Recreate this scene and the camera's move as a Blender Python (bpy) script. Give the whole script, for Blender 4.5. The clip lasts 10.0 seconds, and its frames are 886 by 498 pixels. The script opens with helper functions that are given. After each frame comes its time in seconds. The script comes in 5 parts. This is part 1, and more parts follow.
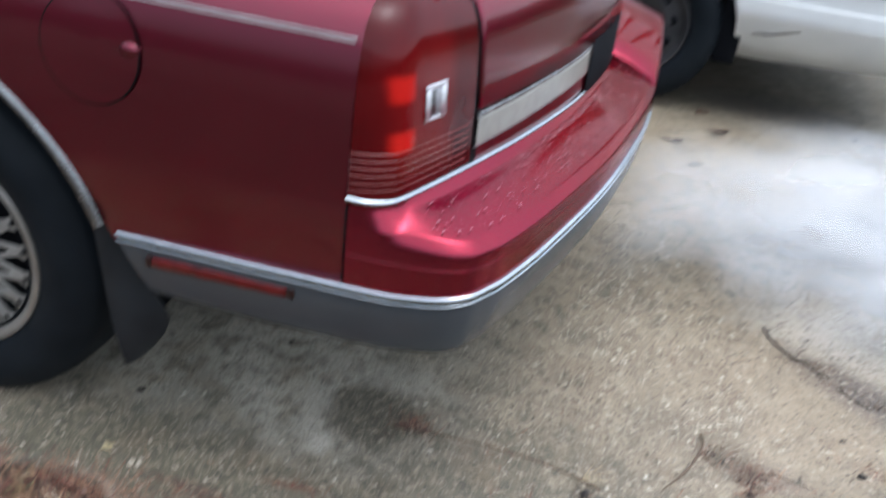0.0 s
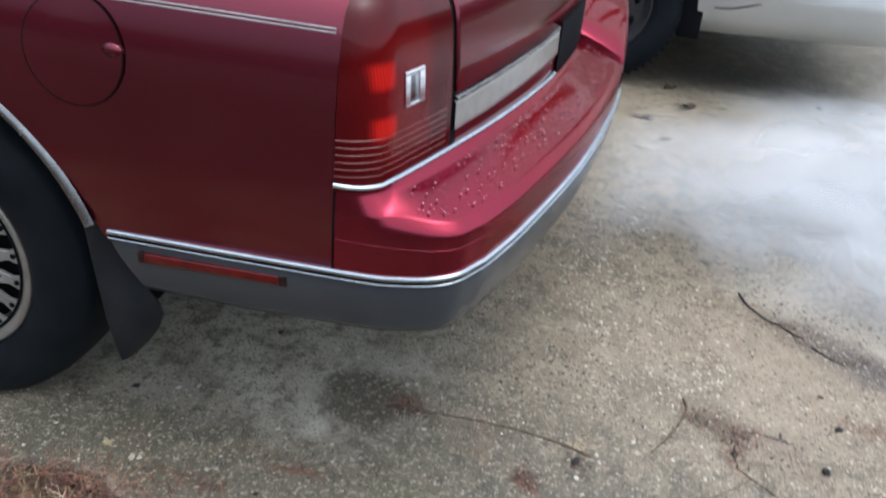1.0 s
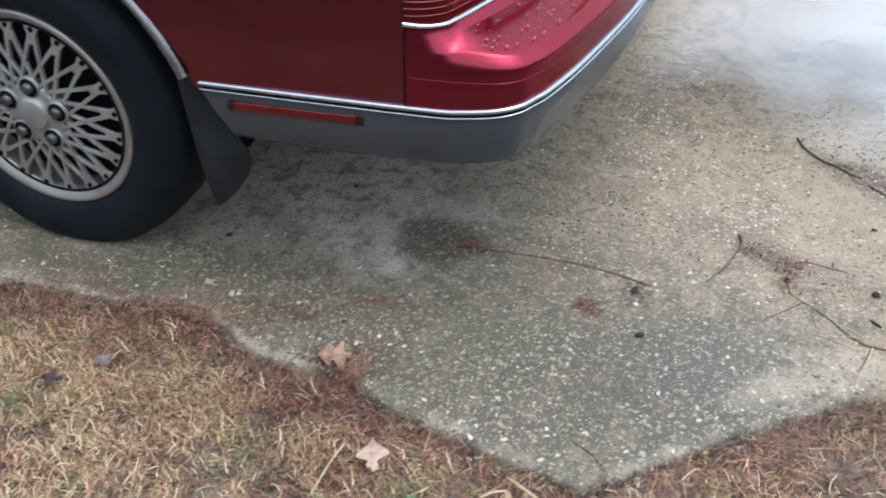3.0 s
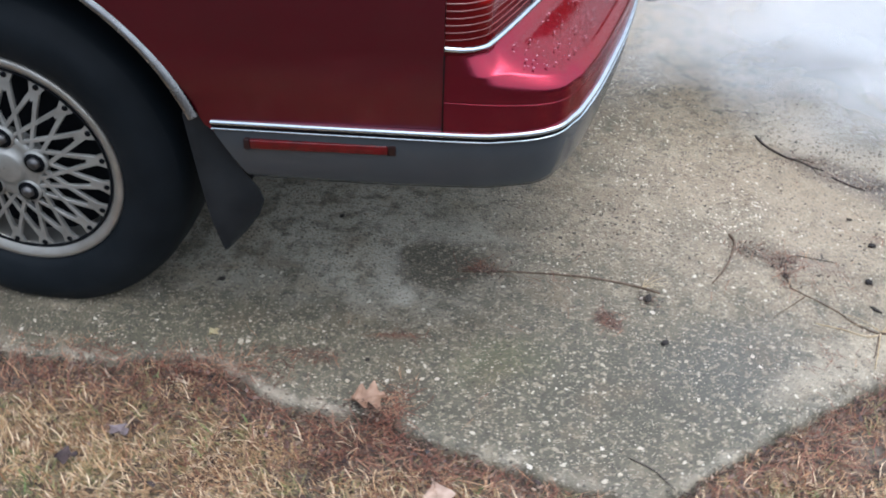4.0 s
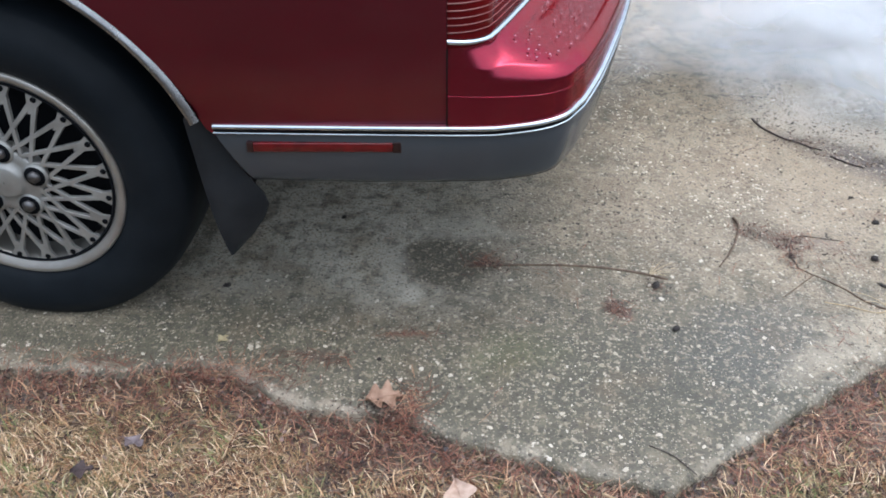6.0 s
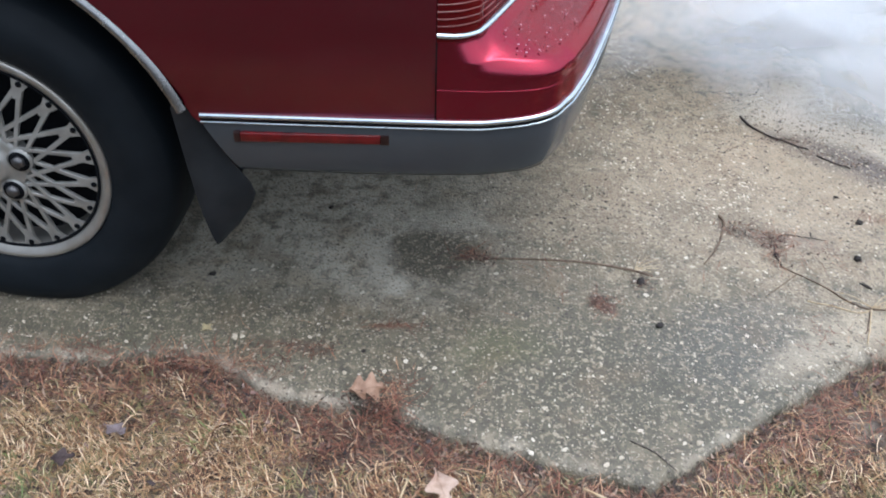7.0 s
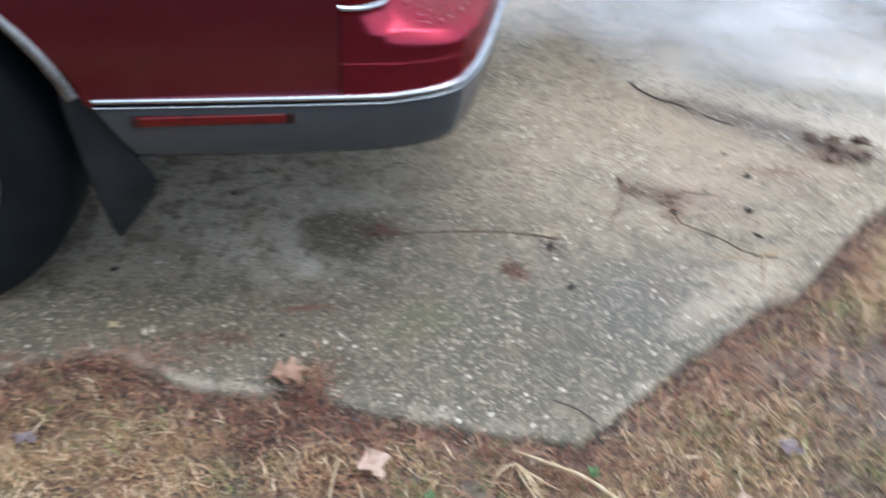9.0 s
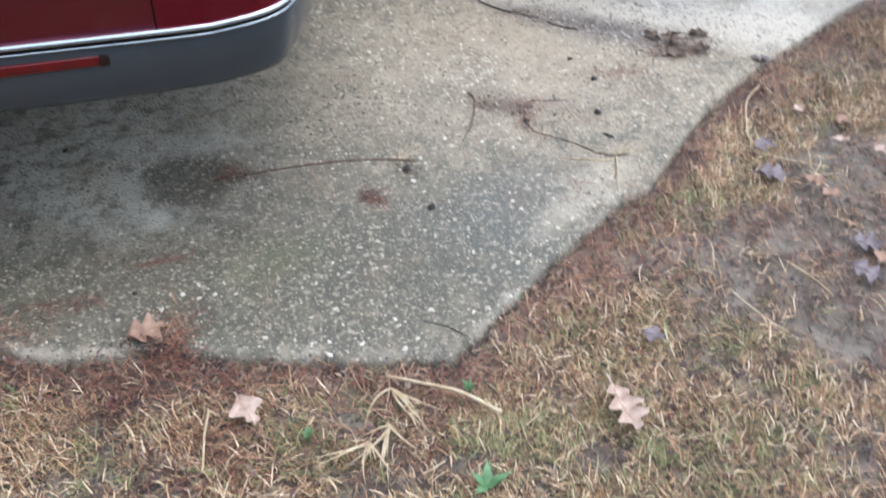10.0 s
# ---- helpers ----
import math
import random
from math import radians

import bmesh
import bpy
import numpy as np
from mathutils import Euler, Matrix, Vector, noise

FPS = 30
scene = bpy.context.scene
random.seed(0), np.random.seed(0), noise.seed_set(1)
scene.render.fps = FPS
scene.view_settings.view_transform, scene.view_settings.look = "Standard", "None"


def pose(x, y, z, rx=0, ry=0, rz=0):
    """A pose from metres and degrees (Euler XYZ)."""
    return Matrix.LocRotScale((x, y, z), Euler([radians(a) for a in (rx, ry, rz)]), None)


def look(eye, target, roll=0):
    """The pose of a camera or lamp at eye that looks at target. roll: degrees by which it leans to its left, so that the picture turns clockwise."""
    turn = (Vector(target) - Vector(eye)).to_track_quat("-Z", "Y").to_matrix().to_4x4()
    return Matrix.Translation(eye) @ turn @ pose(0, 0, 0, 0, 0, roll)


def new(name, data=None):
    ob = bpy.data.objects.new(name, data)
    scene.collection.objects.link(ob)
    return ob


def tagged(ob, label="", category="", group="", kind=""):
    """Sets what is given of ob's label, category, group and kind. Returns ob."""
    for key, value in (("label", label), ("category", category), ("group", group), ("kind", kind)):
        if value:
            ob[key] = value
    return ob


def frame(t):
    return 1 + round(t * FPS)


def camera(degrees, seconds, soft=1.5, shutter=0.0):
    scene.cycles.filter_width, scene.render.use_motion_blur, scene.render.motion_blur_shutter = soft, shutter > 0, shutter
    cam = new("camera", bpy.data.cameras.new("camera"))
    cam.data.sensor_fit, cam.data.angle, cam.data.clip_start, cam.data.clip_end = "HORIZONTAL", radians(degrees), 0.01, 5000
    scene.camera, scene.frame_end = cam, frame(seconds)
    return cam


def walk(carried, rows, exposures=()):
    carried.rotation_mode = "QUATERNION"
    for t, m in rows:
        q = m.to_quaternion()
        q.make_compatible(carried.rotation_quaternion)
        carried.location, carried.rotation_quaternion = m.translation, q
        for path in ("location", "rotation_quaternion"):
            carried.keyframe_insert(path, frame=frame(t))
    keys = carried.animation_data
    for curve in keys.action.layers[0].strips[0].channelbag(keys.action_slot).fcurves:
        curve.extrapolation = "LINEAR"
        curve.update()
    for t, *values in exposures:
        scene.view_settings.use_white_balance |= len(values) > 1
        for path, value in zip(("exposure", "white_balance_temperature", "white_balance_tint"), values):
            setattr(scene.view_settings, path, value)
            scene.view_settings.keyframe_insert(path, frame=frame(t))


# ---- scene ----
cam = camera(54.9, 10.0, 1.8, 0.75)
PATH = [
    (0, (0.451, -0.990, 1.134), (0.046, 0.709, 0.160), 7.4),
    (0.1, (0.450, -0.995, 1.136), (0.075, 0.708, 0.204), 7.3),
    (0.2, (0.449, -1.000, 1.138), (0.107, 0.707, 0.209), 7.2),
    (0.3, (0.448, -1.006, 1.141), (0.117, 0.707, 0.192), 7.1),
    (0.5, (0.446, -1.016, 1.145), (0.116, 0.705, 0.181), 6.9),
    (1, (0.446, -1.034, 1.142), (0.102, 0.668, 0.150), 5.4),
    (1.3, (0.452, -1.045, 1.145), (0.232, 0.559, 0.148), 5.2),
    (1.5, (0.458, -1.054, 1.145), (0.294, 0.630, 0.078), 4.6),
    (1.8, (0.462, -1.071, 1.137), (0.324, 0.484, 0.051), 3.4),
    (2, (0.470, -1.081, 1.132), (0.313, 0.564, 0.005), 2.9),
    (2.5, (0.504, -1.118, 1.134), (0.324, 0.493, -0.038), 3.2),
    (2.6, (0.499, -1.130, 1.132), (0.287, 0.465, -0.039), 2.8),
    (2.7, (0.493, -1.143, 1.130), (0.233, 0.437, -0.054), 2.3),
    (2.8, (0.488, -1.155, 1.129), (0.151, 0.408, -0.067), 1.9),
    (2.9, (0.482, -1.168, 1.127), (0.079, 0.380, -0.084), 1.4),
    (3, (0.477, -1.180, 1.125), (0.040, 0.352, -0.085), 1.0),
    (3.2, (0.430, -1.185, 1.115), (0.051, 0.382, -0.068), 2.4),
    (4.3, (0.177, -1.180, 1.114), (0.041, 0.425, -0.072), 1.6),
    (4.5, (0.176, -1.181, 1.107), (0.056, 0.413, -0.095), 1.9),
    (5, (0.171, -1.181, 1.104), (0.083, 0.401, -0.117), 2.0),
    (5.2, (0.169, -1.183, 1.109), (0.054, 0.415, -0.088), 1.1),
    (6.3, (0.180, -1.181, 1.101), (0.030, 0.426, -0.080), -0.2),
    (6.5, (0.179, -1.174, 1.110), (0.055, 0.428, -0.081), 1.0),
    (7, (0.180, -1.178, 1.109), (0.061, 0.416, -0.093), 1.5),
    (7.5, (0.162, -1.173, 1.097), (0.087, 0.383, -0.157), 2.9),
    (8, (0.137, -1.161, 1.092), (0.107, 0.387, -0.174), 4.4),
    (8.5, (0.133, -1.173, 1.101), (0.153, 0.412, -0.120), 4.4),
    (9, (0.148, -1.186, 1.095), (0.275, 0.389, -0.132), 2.9),
    (9.1, (0.157, -1.185, 1.090), (0.318, 0.359, -0.231), 2.6),
    (9.2, (0.166, -1.184, 1.084), (0.333, 0.328, -0.313), 2.4),
    (9.3, (0.174, -1.184, 1.079), (0.402, 0.298, -0.383), 2.1),
    (9.4, (0.183, -1.183, 1.073), (0.470, 0.267, -0.375), 1.9),
    (9.5, (0.192, -1.182, 1.068), (0.505, 0.237, -0.305), 1.6),
    (9.7, (0.194, -1.181, 1.068), (0.592, 0.246, -0.320), 2.0),
    (10, (0.196, -1.179, 1.067), (0.584, 0.259, -0.268), 2.7),
]
walk(cam, [(t, look(eye, target, roll)) for t, eye, target, roll in PATH], [(0, 0.33, 5800, 10), (0.4, 0.12, 5750, 10), (1, 0.17, 5800, 10), (2, 0.31, 5850, 10), (3, 0.34, 5780, 10), (9, 0.34, 5740, 10), (9.8, 0.44, 5560, 10), (10, 0.44, 5560, 10)])

# ---- world and light ----
world = bpy.data.worlds.new("overcast_sky")
scene.world = world
world.use_nodes = True
wn, wl = world.node_tree.nodes, world.node_tree.links
sky = wn.new("ShaderNodeTexSky")
sky.sky_type, sky.sun_disc = "NISHITA", False
sky.sun_elevation, sky.sun_rotation = radians(78), radians(103)
sky.air_density, sky.dust_density, sky.ozone_density = 1.0, 6.0, 1.0
soft = wn.new("ShaderNodeHueSaturation")
soft.inputs["Saturation"].default_value = 0.45
wl.new(sky.outputs["Color"], soft.inputs["Color"])
wl.new(soft.outputs["Color"], wn["Background"].inputs["Color"])
wn["Background"].inputs["Strength"].default_value = 0.15
sun = new("sun", bpy.data.lights.new("sun", "SUN"))
sun.data.energy, sun.data.angle, sun.data.color = 1.95, radians(146), (0.97, 0.985, 1.0)
sun.matrix_world = look((1.5, 0.5, 7), (0, 0, 0))


# ---- materials ----
def mat(name, color, rough=0.5, metal=0.0, color2=None, scale=20.0, detail=8.0, bump=0.0, bump_scale=60.0, coat=0.0, island=0.0,
        rough_var=0.0, spec=0.5, fine=None, ior=1.5):
    """A procedural surface: two-scale colour variation, grain and fine relief."""
    m = bpy.data.materials.new(name)
    m.use_nodes = True
    n, l = m.node_tree.nodes, m.node_tree.links
    b = n["Principled BSDF"]
    b.inputs["Roughness"].default_value, b.inputs["Metallic"].default_value = rough, metal
    b.inputs["Coat Weight"].default_value, b.inputs["Coat Roughness"].default_value = coat, 0.06
    b.inputs["Specular IOR Level"].default_value, b.inputs["IOR"].default_value = spec, ior
    co = n.new("ShaderNodeTexCoord")
    big = n.new("ShaderNodeTexNoise")
    big.inputs["Scale"].default_value, big.inputs["Detail"].default_value = scale, detail
    l.new(co.outputs["Object"], big.inputs["Vector"])
    mix = n.new("ShaderNodeMix")
    mix.data_type = "RGBA"
    mix.inputs["A"].default_value = (*color, 1)
    mix.inputs["B"].default_value = (*(color2 or [c * 0.82 for c in color]), 1)
    spread = n.new("ShaderNodeMapRange")
    spread.inputs["From Min"].default_value, spread.inputs["From Max"].default_value = 0.35, 0.65
    l.new(big.outputs["Fac"], spread.inputs["Value"])
    l.new(spread.outputs["Result"], mix.inputs["Factor"])
    out = mix.outputs["Result"]
    if island:
        geo = n.new("ShaderNodeNewGeometry")
        ramp = n.new("ShaderNodeMapRange")
        ramp.inputs["To Min"].default_value, ramp.inputs["To Max"].default_value = 1 - island, 1 + island
        l.new(geo.outputs["Random Per Island"], ramp.inputs["Value"])
        mul = n.new("ShaderNodeMix")
        mul.data_type, mul.blend_type = "RGBA", "MULTIPLY"
        mul.inputs["Factor"].default_value = 1
        l.new(out, mul.inputs["A"])
        l.new(ramp.outputs["Result"], mul.inputs["B"])
        out = mul.outputs["Result"]
    l.new(out, b.inputs["Base Color"])
    if rough_var:
        rv = n.new("ShaderNodeMapRange")
        rv.inputs["To Min"].default_value, rv.inputs["To Max"].default_value = rough - rough_var, rough + rough_var
        rn = n.new("ShaderNodeTexNoise")
        rn.inputs["Scale"].default_value, rn.inputs["Detail"].default_value = scale * 2.3, 6
        l.new(co.outputs["Object"], rn.inputs["Vector"])
        l.new(rn.outputs["Fac"], rv.inputs["Value"])
        l.new(rv.outputs["Result"], b.inputs["Roughness"])
    if bump:
        grain = n.new("ShaderNodeTexNoise")
        grain.inputs["Scale"].default_value, grain.inputs["Detail"].default_value = bump_scale, 6
        l.new(co.outputs["Object"], grain.inputs["Vector"])
        bp = n.new("ShaderNodeBump")
        bp.inputs["Strength"].default_value, bp.inputs["Distance"].default_value = bump, 0.01
        l.new(grain.outputs["Fac"], bp.inputs["Height"])
        l.new(bp.outputs["Normal"], b.inputs["Normal"])
    return m


def ramp_mat(name, stops, rough=0.8, scale=6.0, bump=0.0):
    """Pieces that take their colour from a ramp, one by one."""
    m = bpy.data.materials.new(name)
    m.use_nodes = True
    n, l = m.node_tree.nodes, m.node_tree.links
    b = n["Principled BSDF"]
    b.inputs["Roughness"].default_value = rough
    geo = n.new("ShaderNodeNewGeometry")
    co = n.new("ShaderNodeTexCoord")
    patch = n.new("ShaderNodeTexNoise")
    patch.inputs["Scale"].default_value, patch.inputs["Detail"].default_value = scale, 3
    l.new(co.outputs["Object"], patch.inputs["Vector"])
    add = n.new("ShaderNodeMath")
    add.operation = "MULTIPLY_ADD"
    add.inputs[1].default_value, add.inputs[2].default_value = 1.3, -0.65
    l.new(patch.outputs["Fac"], add.inputs[0])
    tot = n.new("ShaderNodeMath")
    tot.operation = "ADD"
    l.new(add.outputs[0], tot.inputs[0])
    l.new(geo.outputs["Random Per Island"], tot.inputs[1])
    r = n.new("ShaderNodeValToRGB")
    r.color_ramp.elements[0].position, r.color_ramp.elements[0].color = stops[0][0], (*stops[0][1], 1)
    r.color_ramp.elements[1].position, r.color_ramp.elements[1].color = stops[-1][0], (*stops[-1][1], 1)
    for at, c in stops[1:-1]:
        e = r.color_ramp.elements.new(at)
        e.color = (*c, 1)
    l.new(tot.outputs[0], r.inputs["Fac"])
    l.new(r.outputs["Color"], b.inputs["Base Color"])
    return m


def paint_mat(name, color, metal, rough, coat, coat_rough):
    m = mat(name, color, rough, metal, [c * 0.86 for c in color], 3.0, 5, 0.0, coat=coat)
    m.node_tree.nodes["Principled BSDF"].inputs["Coat Roughness"].default_value = coat_rough
    m.node_tree.nodes["Principled BSDF"].inputs["Coat IOR"].default_value = 1.55
    m.node_tree.nodes["Principled BSDF"].inputs["Specular Tint"].default_value = (0.55, 0.16, 0.24, 1)
    n, l = m.node_tree.nodes, m.node_tree.links
    flake = n.new("ShaderNodeTexVoronoi")
    flake.inputs["Scale"].default_value = 1800
    bp = n.new("ShaderNodeBump")
    bp.inputs["Strength"].default_value, bp.inputs["Distance"].default_value = 0.06, 0.002
    l.new(flake.outputs["Distance"], bp.inputs["Height"])
    l.new(bp.outputs["Normal"], n["Principled BSDF"].inputs["Normal"])
    return m


PAINT = paint_mat("maroon_metallic_paint", (0.190, 0.0124, 0.033), 0.94, 0.31, 0.9, 0.08)
BUMPER = paint_mat("maroon_bumper_paint", (0.275, 0.0175, 0.043), 0.94, 0.20, 0.45, 0.06)
GAP = mat("dark_panel_gap", (0.005, 0.004, 0.005), 0.8, spec=0.15)
CHROME = mat("chrome_trim", (0.50, 0.57, 0.62), 0.12, 1.0, (0.57, 0.63, 0.67), 30, rough_var=0.06)
STRIPE = mat("pale_pin_stripe", (0.42, 0.38, 0.39), 0.35, 0.2)
DULL = mat("dull_bright_trim", (0.31, 0.32, 0.32), 0.26, 0.9, (0.22, 0.22, 0.22), 20, rough_var=0.1)
CLAD = mat("grey_plastic_cladding", (0.058, 0.068, 0.078), 0.24, 0.0, (0.047, 0.056, 0.064), 6, bump=0.03, bump_scale=400, rough_var=0.08)
RUBBER = mat("tyre_rubber", (0.005, 0.008, 0.011), 0.6, 0.0, (0.010, 0.014, 0.018), 9, bump=0.05, bump_scale=120, rough_var=0.1, spec=0.16)
FLAPM = mat("mud_flap_rubber", (0.009, 0.012, 0.015), 0.5, 0.0, (0.017, 0.021, 0.025), 14, bump=0.06, bump_scale=90, spec=0.3)
UNDER = mat("underbody_black", (0.006, 0.007, 0.009), 0.9, spec=0.1)
ALLOY = mat("dusty_alloy", (0.37, 0.375, 0.355), 0.42, 0.45, (0.27, 0.27, 0.25), 25, bump=0.04, bump_scale=200, rough_var=0.1)
ALLOY_RIM = mat("worn_alloy_lip", (0.37, 0.365, 0.34), 0.34, 0.6, (0.30, 0.285, 0.25), 18, bump=0.04, bump_scale=150, rough_var=0.1)
LUG = mat("lug_nut_steel", (0.16, 0.16, 0.16), 0.35, 0.8)
STEEL = mat("black_steel_wheel", (0.03, 0.032, 0.036), 0.5, 0.3, (0.05, 0.05, 0.052), 12)
WHITE = mat("white_car_paint", (0.72, 0.755, 0.75), 0.3, 0.0, (0.64, 0.67, 0.66), 4, coat=0.6)
GLASS = mat("dark_tinted_glass", (0.01, 0.012, 0.014), 0.05, 0.0)
REFLECTOR = mat("ivory_reflector_plastic", (0.31, 0.31, 0.27), 0.3, 0.0, (0.26, 0.26, 0.225), 40, coat=0.4)
MARKER = mat("red_marker_lens", (0.075, 0.002, 0.004), 0.2, 0.0, (0.13, 0.003, 0.005), 40, coat=0.2)
MARKEND = mat("dark_marker_end", (0.018, 0.004, 0.004), 0.4)
EMBLEM = mat("silver_emblem", (0.75, 0.77, 0.8), 0.3, 0.4)
EMBLEM_DARK = mat("emblem_ground", (0.42, 0.43, 0.46), 0.4, 0.2)
DROPS = mat("water_drops", (0.33, 0.10, 0.14), 0.03, 0.0, coat=1.0, spec=0.8)


def lens_mat():
    """Red tail lamp plastic, lit from inside behind two ribbed windows."""
    m = mat("red_tail_lamp_lens", (0.090, 0.002, 0.004), 0.10, 0.0, (0.060, 0.002, 0.003), 10, coat=0.0, spec=0.26)
    n, l = m.node_tree.nodes, m.node_tree.links
    b = n["Principled BSDF"]
    co = n.new("ShaderNodeTexCoord")

    def math2(op, p, q):
        x = n.new("ShaderNodeMath")
        x.operation = op
        for i, v in enumerate((p, q)):
            if isinstance(v, (int, float)):
                x.inputs[i].default_value = v
            else:
                l.new(v, x.inputs[i])
        return x.outputs[0]

    sep = n.new("ShaderNodeSeparateXYZ")
    l.new(co.outputs["Object"], sep.inputs[0])
    total = None
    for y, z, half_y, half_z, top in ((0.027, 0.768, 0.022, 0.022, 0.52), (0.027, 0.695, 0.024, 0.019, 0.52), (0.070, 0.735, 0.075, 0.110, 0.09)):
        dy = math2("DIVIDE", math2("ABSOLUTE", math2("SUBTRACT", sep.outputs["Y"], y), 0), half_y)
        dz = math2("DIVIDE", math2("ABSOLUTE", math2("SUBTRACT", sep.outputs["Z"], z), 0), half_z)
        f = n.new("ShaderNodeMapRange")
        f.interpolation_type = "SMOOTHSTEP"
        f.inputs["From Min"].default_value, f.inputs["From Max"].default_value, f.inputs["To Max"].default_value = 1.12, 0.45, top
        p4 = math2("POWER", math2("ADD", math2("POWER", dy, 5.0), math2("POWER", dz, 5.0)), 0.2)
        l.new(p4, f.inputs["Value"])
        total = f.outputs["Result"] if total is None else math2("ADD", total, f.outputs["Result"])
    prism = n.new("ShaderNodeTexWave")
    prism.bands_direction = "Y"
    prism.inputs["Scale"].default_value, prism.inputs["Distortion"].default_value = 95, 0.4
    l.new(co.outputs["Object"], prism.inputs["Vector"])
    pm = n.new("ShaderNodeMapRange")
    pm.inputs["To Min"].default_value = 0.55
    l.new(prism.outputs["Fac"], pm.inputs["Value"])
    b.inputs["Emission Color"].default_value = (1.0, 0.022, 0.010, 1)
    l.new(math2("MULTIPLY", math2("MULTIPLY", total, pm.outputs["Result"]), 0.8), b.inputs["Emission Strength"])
    return m


LENS = lens_mat()
# lens ribs, with their prism glint put into a paler colour
RIB = mat("lens_rib_glint", (0.22, 0.045, 0.045), 0.25, 0.0, coat=0.45)


# ---- mesh helpers ----
def mesh_of(name, verts, faces, material, smooth=True):
    me = bpy.data.meshes.new(name)
    me.from_pydata([tuple(map(float, v)) for v in verts], [], [tuple(map(int, f)) for f in faces])
    me.materials.append(material)
    if smooth:
        me.polygons.foreach_set("use_smooth", [True] * len(me.polygons))
    me.update()
    return me


def part(name, data, material, parent, label=""):
    """One mesh object under a thing or a part. data: a bmesh, or (verts, faces)."""
    if isinstance(data, bmesh.types.BMesh):
        bmesh.ops.recalc_face_normals(data, faces=data.faces)
        me = bpy.data.meshes.new(name)
        data.to_mesh(me)
        data.free()
        me.materials.append(material)
        me.polygons.foreach_set("use_smooth", [True] * len(me.polygons))
    else:
        me = mesh_of(name, data[0], data[1], material)
    ob = new(name, me)
    ob.parent = parent
    return tagged(ob, label) if label else ob


def shell(ob, thickness, split=True):
    s = ob.modifiers.new("thickness", "SOLIDIFY")
    s.thickness, s.offset = thickness, 1
    if split:
        e = ob.modifiers.new("edges", "EDGE_SPLIT")
        e.split_angle = radians(42)
    return ob


def sharp(ob, degrees=35):
    ob.data.set_sharp_from_angle(angle=radians(degrees))
    return ob


def grid_faces(rows, cols, close=False):
    out = []
    for i in range(rows - 1):
        for j in range(cols if close else cols - 1):
            k = (j + 1) % cols
            out.append((i * cols + j, i * cols + k, (i + 1) * cols + k, (i + 1) * cols + j))
    return out


def spline(points, step=0.02):
    """A smooth curve through the points."""
    p = np.array(points, float)
    p = np.vstack([2 * p[0] - p[1], p, 2 * p[-1] - p[-2]])
    out = []
    for a, b, c, d in zip(p, p[1:], p[2:], p[3:]):
        n = max(2, int(np.linalg.norm(c - b) / step))
        for i in range(n):
            t = i / n
            out.append(0.5 * (2 * b + (c - a) * t + (2 * a - 5 * b + 4 * c - d) * t * t + (3 * b - a - 3 * c + d) * t ** 3))
    out.append(p[-2])
    return np.array(out)


def normals2(path):
    t = np.gradient(path, axis=0)
    t /= np.linalg.norm(t, axis=1)[:, None]
    return np.stack([t[:, 1], -t[:, 0]], 1)


def sweep(path, profile, zs=None):
    """Verts and faces of a profile of (outward, height) led along a plan path; zs: added height along it."""
    nn = normals2(path)
    verts = []
    for i, (p, q) in enumerate(zip(path, nn)):
        for d, z in profile:
            verts.append((p[0] + q[0] * d, p[1] + q[1] * d, z + (zs[i] if zs is not None else 0)))
    return verts, grid_faces(len(path), len(profile))


def box(bm, x0, x1, y0, y1, z0, z1, bevel=0.0):
    r = bmesh.ops.create_cube(bm, size=1.0, matrix=Matrix.Translation(((x0 + x1) / 2, (y0 + y1) / 2, (z0 + z1) / 2)) @ Matrix.Diagonal((x1 - x0, y1 - y0, z1 - z0, 1)))
    if bevel:
        es = {e for v in r["verts"] for e in v.link_edges}
        bmesh.ops.bevel(bm, geom=list(es), offset=bevel, segments=2, affect="EDGES", profile=0.5)
    return bm


def tube(points, radii, sides=6):
    p = np.array(points, float)
    t = np.gradient(p, axis=0)
    t /= np.linalg.norm(t, axis=1)[:, None] + 1e-9
    verts = []
    for c, d, r in zip(p, t, radii):
        up = np.array((0, 0, 1.0)) if abs(d[2]) < 0.9 else np.array((1.0, 0, 0))
        a = np.cross(d, up)
        a /= np.linalg.norm(a)
        b = np.cross(a, d)
        for k in range(sides):
            w = 2 * math.pi * k / sides
            verts.append(c + r * (math.cos(w) * a + math.sin(w) * b))
    faces = grid_faces(len(p), sides, True)
    faces.append(tuple(range(sides))[::-1])
    faces.append(tuple(range((len(p) - 1) * sides, len(p) * sides)))
    return verts, faces


def lathe(profile, center, sides=48, close=False):
    """A ring of (radius, y) turned about an axle along y."""
    verts = []
    for r, y in profile:
        for k in range(sides):
            w = 2 * math.pi * k / sides
            verts.append((center[0] + r * math.cos(w), center[1] + y, center[2] + r * math.sin(w)))
    return verts, grid_faces(len(profile), sides, True)




# ---- the plan ----
EDGE = [(-6.0, -0.16), (-1.2, -0.12), (-0.72, -0.115), (-0.51, -0.11), (-0.45, -0.085), (-0.325, -0.082), (-0.235, -0.138), (-0.155, -0.171),
        (-0.066, -0.171), (0.01, -0.148), (0.035, -0.188), (0.106, -0.215), (0.31, -0.268), (0.461, -0.296), (0.6, -0.183), (0.714, -0.091),
        (0.9, 0.045), (0.97, 0.068), (1.095, 0.2), (1.22, 0.32), (1.417, 0.469), (1.957, 0.80), (6.0, 3.3)]
MID = 0.92  # the car's middle line


